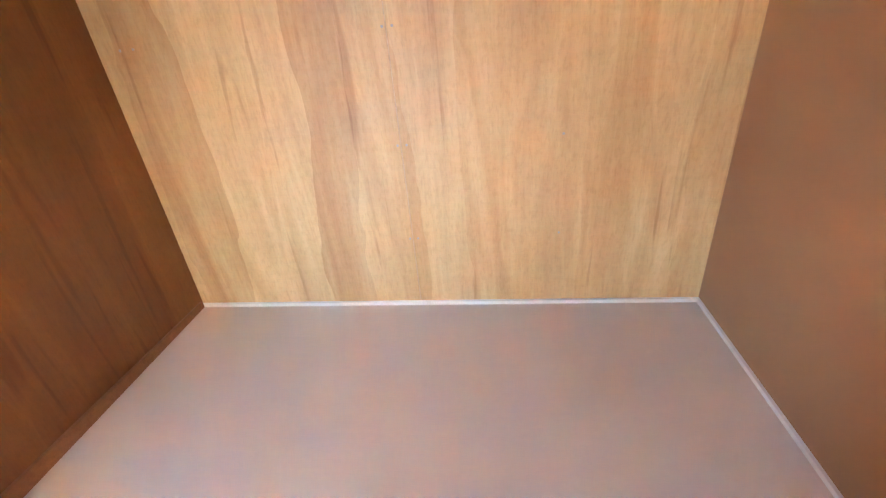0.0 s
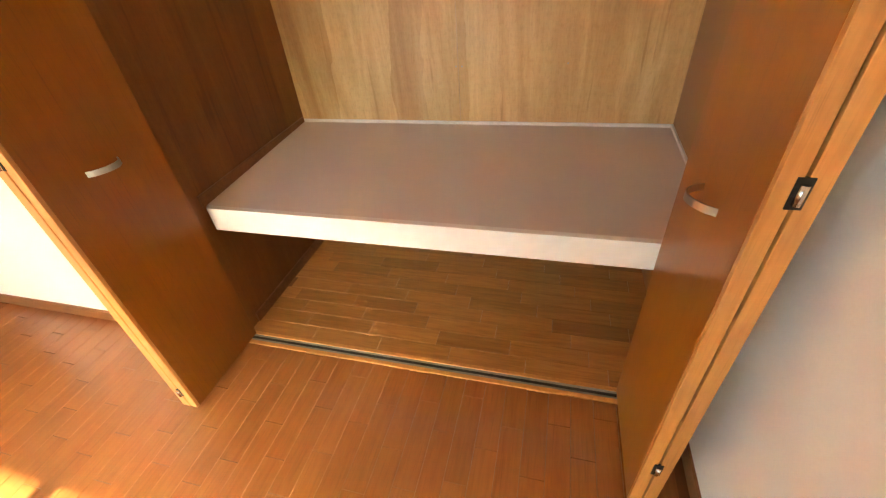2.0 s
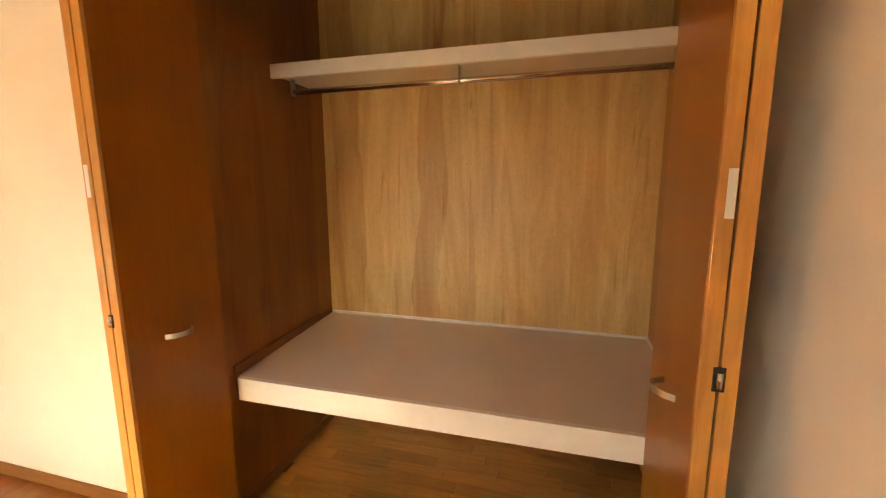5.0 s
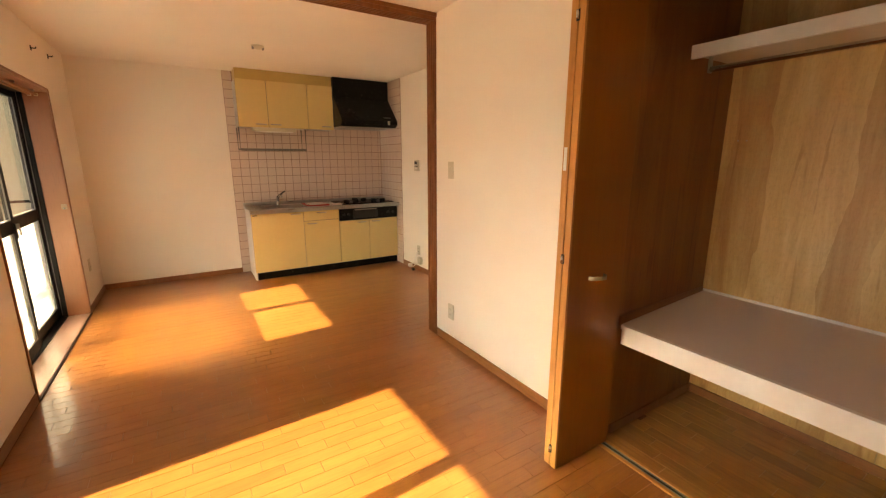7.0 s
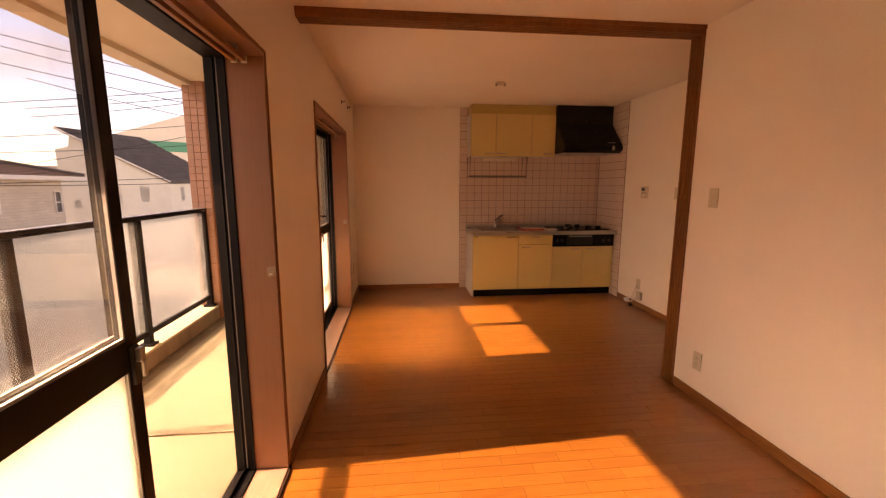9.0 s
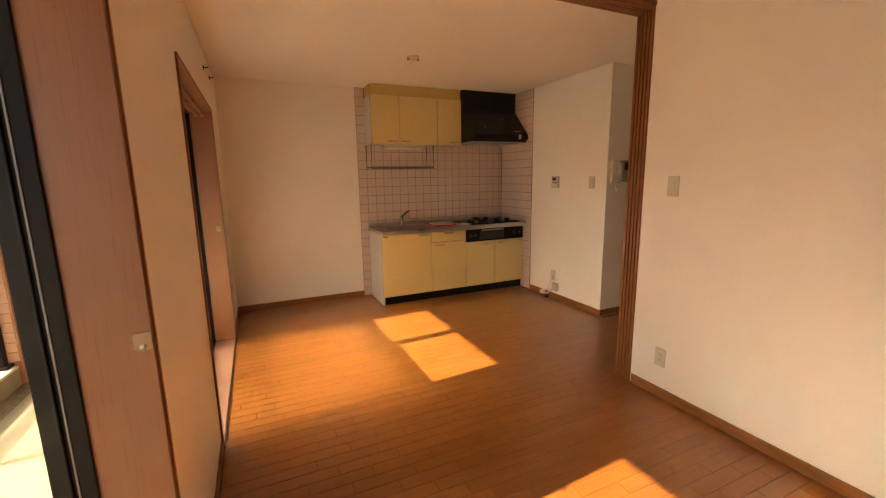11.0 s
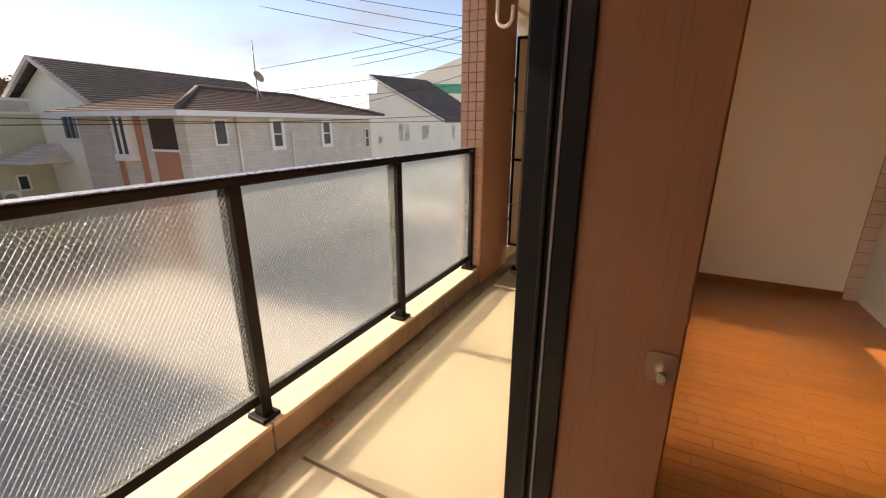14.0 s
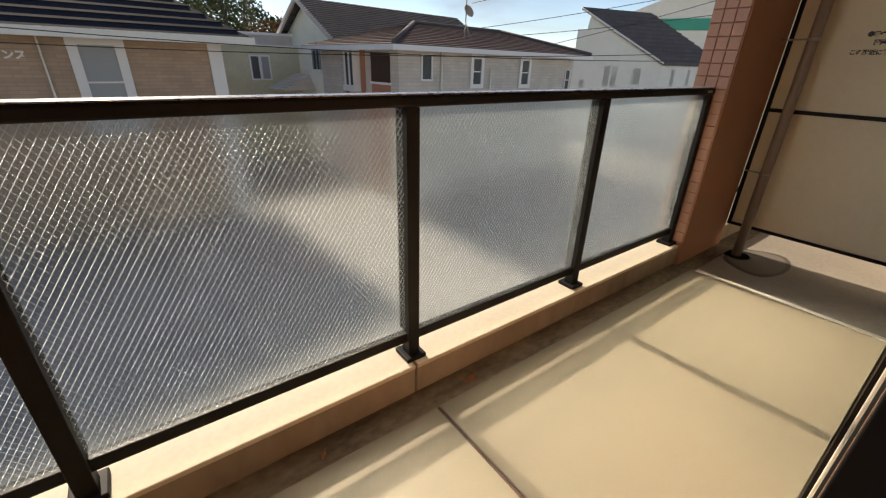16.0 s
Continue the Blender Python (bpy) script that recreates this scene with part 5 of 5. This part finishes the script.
ml = Matrix.Translation(fE.at(4.16, -0.03, 1.10)) @ Matrix.Rotation(radians(4), 4, "Z") @ Matrix.Rotation(radians(180), 4, "Z") @ Matrix.Rotation(radians(90), 4, "X")
lettering("ンス", 0.20, ml, "white", hE, "sign_letters", "white katakana sign letters")

# off-white house with a falling roofline
hC = thing("house", (-27, -20, GZ), "off-white house with a dark single-pitch roof and small white windows", "house")
C0, C1, C2 = Vector((-23.9, -19.5, 0)), Vector((-28.3, -16.35, 0)), Vector((-32.4, -15.2, 0))
back = C2 - C1
cw = bmesh.new()
tops = [(C0, 3.25), (C0.lerp(C1, 0.10), 3.25), (C0.lerp(C1, 0.12), 4.1), (C1, 1.72)]
fr_ = [cw.verts.new((C0.x, C0.y, GZ)), *[cw.verts.new((p.x, p.y, z)) for p, z in tops], cw.verts.new((C1.x, C1.y, GZ))]
bk_ = [cw.verts.new((v.co.x + back.x, v.co.y + back.y, v.co.z)) for v in fr_]
cw.faces.new(fr_), cw.faces.new(bk_[::-1])
for i in range(6):
    cw.faces.new((fr_[i], bk_[i], bk_[(i + 1) % 6], fr_[(i + 1) % 6]))
part("wall", cw, "siding_white", hC)
uC = (C1 - C0).normalized()
A1, A2 = C0.lerp(C1, 0.06), C1 + uC * 0.3
bn = back.normalized()
for i in range(12):
    rc = bmesh.new()
    a, b = i / 12, (i + 1) / 12
    P0, P1 = A2.lerp(A1, a), A2.lerp(A1, b)
    z0, z1 = 1.62 + 2.75 * a, 1.62 + 2.75 * b
    q = [P0 - bn * 0.3, P0 + back + bn * 0.5, P1 + back + bn * 0.5, P1 - bn * 0.3]
    top = [rc.verts.new((p.x, p.y, z)) for p, z in zip(q, (z0 + 0.06, z0 + 0.06, z1, z1))]
    lw = [rc.verts.new((p.x, p.y, z - 0.15)) for p, z in zip(q, (z0, z0, z1, z1))]
    rc.faces.new(top), rc.faces.new(lw[::-1])
    for k in range(4):
        rc.faces.new((top[k], lw[k], lw[(k + 1) % 4], top[(k + 1) % 4]))
    part("roof_course", rc, "roof_dark", hC)
part("verge_board", tube(bmesh.new(), [(A1.x - bn.x * 0.33, A1.y - bn.y * 0.33, 4.30), (A2.x - bn.x * 0.33, A2.y - bn.y * 0.33, 1.58)], 0.06, 6), "white", hC)
heading = math.degrees(math.atan2(uC.y, uC.x))
fC = Frame(C0.x, C0.y, heading)
for u0, u1, z0, z1 in ((2.0, 2.25, 0.85, 1.30), (2.45, 2.7, 0.85, 1.30), (2.0, 2.25, 0.28, 0.72), (2.45, 2.7, 0.28, 0.72), (3.75, 4.15, 0.40, 1.22), (0.55, 0.75, 0.2, 0.5)):
    w_ = part("window", fC.blocks((u0 - 0.05, u1 + 0.05, 0.0, 0.06, z0 - 0.05, z1 + 0.05)), "white", hC)
    part("pane", fC.blocks((u0, u1, 0.06, 0.075, z0, z1)), "window_dark", w_)
fC2 = Frame(C1.x, C1.y, math.degrees(math.atan2(back.y, back.x)))
for u0 in (0.9, 2.2, 3.0):
    w_ = part("window", fC2.blocks((u0 - 0.04, u0 + 0.26, 0.0, 0.06, 0.35, 1.25)), "white", hC)
    part("pane", fC2.blocks((u0, u0 + 0.22, 0.06, 0.075, 0.4, 1.2)), "window_dark", w_)

hD = thing("factory_building", (-56, -30, GZ), "large white building with green bands and a sloping top", "building")
fD = Frame(-49.5, -38.5, 121.5)
hd_ = bmesh.new()
vsD = [hd_.verts.new(fD.at(u, v, z)) for u, v, z in ((0, 0, GZ), (0, 0, 5.2), (13.5, 0, 10.5), (30, 0, 10.5), (30, 0, GZ))]
vsE = [hd_.verts.new(fD.at(u, 12, z)) for u, v, z in ((0, 0, GZ), (0, 0, 5.2), (13.5, 0, 10.5), (30, 0, 10.5), (30, 0, GZ))]
hd_.faces.new(vsD), hd_.faces.new(vsE[::-1])
for i in range(5):
    hd_.faces.new((vsD[i], vsE[i], vsE[(i + 1) % 5], vsD[(i + 1) % 5]))
part("wall", hd_, "siding_white", hD)
part("green_band", fD.blocks((3.0, 30, -0.1, 0.0, 5.4, 6.6), (0.2, 30, -0.1, 0.0, 2.2, 3.4)), "green_band", hD)
grey = thing("apartment_building", (-40, -38, GZ), "low grey building seen between two houses", "building")
part("wall", Frame(-36.5, -30.5, 140).blocks((-4, 3.5, 0, 4, GZ, 2.9)), "siding_grey", grey)


def tree(x, y, top, spread, colours, seed):
    rnd = random.Random(seed)
    t_ = thing("tree", (x, y, GZ), "distant broad tree behind the houses", "tree", "trees behind the houses")
    part("trunk", tube(bmesh.new(), [(x, y, GZ), (x + 0.1, y, GZ + 3), (x + 0.2, y, top - 1.5)], [0.3, 0.22, 0.08], 8), "bark", t_)
    vs, fs = [], []
    for k in range(26):
        a, r = rnd.uniform(0, math.tau), spread * math.sqrt(rnd.random())
        cz = top - 0.6 - abs(rnd.gauss(0, 1)) * 1.3 - 0.45 * r
        cx, cy, cr = x + r * math.cos(a), y + r * math.sin(a), rnd.uniform(0.5, 1.1)
        for j in range(60):
            d_ = Vector((rnd.gauss(0, 1), rnd.gauss(0, 1), rnd.gauss(0, 0.8))).normalized() * cr * rnd.uniform(0.6, 1.1)
            p = Vector((cx, cy, cz)) + d_
            a_, b_ = Vector((rnd.gauss(0, 1), rnd.gauss(0, 1), rnd.gauss(0, 1))).normalized() * 0.13, Vector((rnd.gauss(0, 1), rnd.gauss(0, 1), rnd.gauss(0, 1))).normalized() * 0.13
            n_ = len(vs)
            vs += [p - a_, p + b_, p + a_, p - b_]
            fs.append((n_, n_ + 1, n_ + 2, n_ + 3))
    me = bpy.data.meshes.new("crown")
    o_ = Vector(t_.location)
    me.from_pydata([v - o_ for v in vs], [], fs)
    me.materials.append(M[colours])
    c_ = new("crown", me)
    c_.parent = t_


M["leaves_green"] = plain("dark_leaves", (0.085, 0.105, 0.045), 0.8, vary=0.5, grain=3)
M["leaves_rust"] = plain("rusty_leaves", (0.22, 0.13, 0.05), 0.8, vary=0.5, grain=3)
for k, (az, d_, top, col) in enumerate(((-95, 50, 5.0, "leaves_green"), (-97.5, 46, 4.6, "leaves_rust"), (-99.5, 44, 6.8, "leaves_green"), (-101.5, 42, 7.2, "leaves_green"), (-103.5, 45, 6.2, "leaves_green"), (-105.5, 44, 5.2, "leaves_rust"), (-107.3, 43, 5.0, "leaves_rust"), (-109.5, 46, 5.0, "leaves_green"), (-113, 52, 7.1, "leaves_rust"), (-116, 55, 7.0, "leaves_green"), (-121, 55, 6.6, "leaves_green"))):
    tree(-1.66 + d_ * math.cos(radians(az)), -2.52 + d_ * math.sin(radians(az)), top, 2.3, col, 40 + k)

hb = bmesh.new()
pts = []
for k in range(60):
    a = radians(-170 + k * 2.4)
    r = 420
    z = 14 + 9 * noise.noise(Vector((k * 0.21, 3.1, 0))) + 5 * noise.noise(Vector((k * 0.6, 1.1, 0)))
    pts.append((hb.verts.new((r * math.cos(a), r * math.sin(a), GZ)), hb.verts.new((r * math.cos(a), r * math.sin(a), z))))
for a, b in zip(pts, pts[1:]):
    hb.faces.new((a[0], b[0], b[1], a[1]))
structure("backdrop_hills", hb, "hill")

WIRES = [((-15.5, -18.1, 7.1), (-21.4, -9.1, 5.8)), ((-15.4, -18.4, 6.8), (-21.7, -8.5, 5.2)), ((-15.3, -18.5, 6.2), (-21.8, -8.5, 4.7)), ((-15.1, -18.7, 3.7), (-21.8, -8.3, 6.3)),
         ((-17.5, -15.5, 4.2), (-20.9, -9.6, 5.6)), ((-17.6, -15.5, 3.9), (-20.9, -9.6, 5.4)), ((-17.6, -15.4, 5.3), (-20.8, -9.8, 4.2)),
         ((-13.6, -21.4, 2.4), (-22.3, -11.1, 4.4)), ((-13.9, -21.2, 2.2), (-22.6, -10.4, 3.5)), ((-16.8, -18.7, 1.6), (-22.3, -10.7, 4.1)),
         ((3.0, -12.6, 1.75), (-12.5, -7.4, 1.45)), ((3.0, -12.6, 1.45), (-12.5, -7.4, 1.62))]
for a, b in WIRES:
    a, b = Vector(a), Vector(b)
    mid = (a + b) / 2
    wr = thing("overhead_cable", mid, "thin black overhead cable crossing the view above the houses", "cable", "overhead cables")
    sag = 0.012 * (b - a).length
    part("cable", tube(bmesh.new(), [a.lerp(b, i / 10) - Vector((0, 0, 4 * sag * (i / 10) * (1 - i / 10))) for i in range(11)], 0.013 if a.z > 1.9 or b.z > 1.9 else 0.008, 6), "wire", wr)


# ---- pieces of floors and walls ----
def piece_mesh(name, dx, dy, dz, mat, bevel=0.0008):
    """A chamfered slab, its origin at its low corner."""
    me = bpy.data.meshes.new(name)
    c = bevel
    vs = [(0, 0, 0), (dx, 0, 0), (dx, dy, 0), (0, dy, 0), (c, c, dz), (dx - c, c, dz), (dx - c, dy - c, dz), (c, dy - c, dz)]
    me.from_pydata(vs, [], [(0, 3, 2, 1), (4, 5, 6, 7), (0, 1, 5, 4), (1, 2, 6, 5), (2, 3, 7, 6), (3, 0, 4, 7)])
    me.materials.append(M[mat])
    return me


def lay(name, me, parent, place, turn=None):
    ob = new(name, me)
    ob.parent = parent
    ob.matrix_basis = Matrix.Translation(Vector(place) - origin(parent)) @ (turn or Matrix())
    return ob


BW, BL = 0.0757, 0.303
shorts = {}


def short_plank(l):
    key = round(l, 3)
    if key not in shorts:
        shorts[key] = piece_mesh("plank", BW - 0.0008, l - 0.0007, 0.006, "board", 0.0005)
    return shorts[key]


rnd = random.Random(5)
ncol = int((E - W) / BW) + 1
far_v, far_f = [], []
for i in range(ncol):
    x = W + 0.002 + i * BW
    if x + BW > E:
        break
    end = N if x > -2.80 else (KIT if x < -3.80 else FAR)
    y = S + 0.012 - (0, 0.18, 0.09, 0.24, 0.05, 0.15)[i % 6]
    while y < end:
        a, b = max(y, S + 0.012), min(y + BL, end)
        if b - a > 0.02:
            if x > -2.35:
                lay("plank", short_plank(b - a), floor, (x, a, -0.006))
            else:
                n_ = len(far_v)
                c = 0.0006
                far_v += [(x, a, -0.006), (x + BW - 0.0008, a, -0.006), (x + BW - 0.0008, b - 0.0007, -0.006), (x, b - 0.0007, -0.006),
                          (x + c, a + c, 0), (x + BW - 0.0008 - c, a + c, 0), (x + BW - 0.0008 - c, b - 0.0007 - c, 0), (x + c, b - 0.0007 - c, 0)]
                far_f += [tuple(n_ + k for k in f) for f in ((4, 5, 6, 7), (0, 1, 5, 4), (1, 2, 6, 5), (2, 3, 7, 6), (3, 0, 4, 7))]
        y += BL
fm = bpy.data.meshes.new("planks_far")
fm.from_pydata(far_v, [], far_f)
fm.materials.append(M["board_far"])
fo = new("planks_far", fm)
fo.parent = floor
tagged(fo, kind="stuff")

CBW = 0.075
cfull = {}
i = 0
y = 0.303
while y + CBW < CB:
    x = CL - (i * 0.37 % 0.9)
    while x < CR:
        l = 0.303
        a, b = max(x, CL), min(x + l, CR)
        if b - a > 0.03:
            key = round(b - a, 3)
            if key not in cfull:
                cfull[key] = piece_mesh("closet_plank", b - a - 0.0008, CBW - 0.0013, 0.006, "closet_board", 0.0005)
            lay("closet_plank", cfull[key], floor, (a, y, -0.006))
        x += l
    y += CBW
    i += 1

# wall tiles, 100 mm: upright plates facing the room
tile_up = piece_mesh("tile", TP - 0.004, TP - 0.004, 0.004, "tile", 0.0012)
toX = Matrix(((0, 0, 1, 0), (1, 0, 0, 0), (0, 1, 0, 0), (0, 0, 0, 1)))
toY = Matrix(((1, 0, 0, 0), (0, 0, -1, 0), (0, 1, 0, 0), (0, 0, 0, 1)))
for i in range(19):
    for j in range(24):
        y, z = -0.893 + i * TP, 0.0005 + j * TP
        if z + TP > CEIL + 0.002:
            continue
        if i > 0 and (z < 0.74 or z > 1.80):
            continue
        if i > 11 and z > 1.80:
            continue
        lay("tile", tile_up, tw, (W + 0.005, y, z), toX)
tile_thin = piece_mesh("tile", 0.056, TP - 0.004, 0.004, "tile", 0.0012)
for j in range(24):
    lay("tile", tile_thin, tw, (W + 0.015, KIT - 0.005, 0.0005 + j * TP), toY)
tile_cut = piece_mesh("tile", 0.033, TP - 0.004, 0.004, "tile", 0.0012)
for j in range(7, 19):
    lay("tile", tile_cut, tw, (W + 0.005, 1.007, 0.0005 + j * TP), toX)
for i in range(6):
    for j in range(24):
        x, z = W + 0.075 + i * TP, 0.0005 + j * TP
        lay("tile", tile_up, tw, (x, KIT - 0.005, z), toY)

# small square tiles on the pillar, facing along x and facing the street
pt = piece_mesh("tile", 0.062, 0.066, 0.006, "pillar_tile", 0.0015)
for i in range(3):
    for j in range(34):
        lay("tile", pt, pil, (-4.558, -3.79 + i * 0.066, 0.175 + j * 0.0705), Matrix(((0, 0, 1, 0), (1, 0, 0, 0), (0, 1, 0, 0), (0, 0, 0, 1))))

# long striped tiles on the outer wall beside the open window
ow = structure("outer_tile_wall", boxes((-2.20, -2.19, -2.4835, -2.483, 0.0, 0.01)), "white_joint")
TL, TH = 0.297, 0.089
wt_s = {}
for j in range(27):
    z = 0.0 + j * 0.0905
    x = WIN_B[1] + 0.03 - (j % 2) * TL / 2
    while x < WIN_A[0] - 0.01:
        a, b = max(x, WIN_B[1] + 0.03), min(x + TL, WIN_A[0] - 0.008)
        if b - a > 0.007 and z + 0.09 < CEIL:
            key = round(b - a, 3)
            if key not in wt_s:
                wt_s[key] = piece_mesh("tile", b - a - 0.006, TH - 0.006, 0.0025, "wall_tile", 0.0006)
            lay("tile", wt_s[key], ow, (a, -2.483, z), toY)
        x += TL
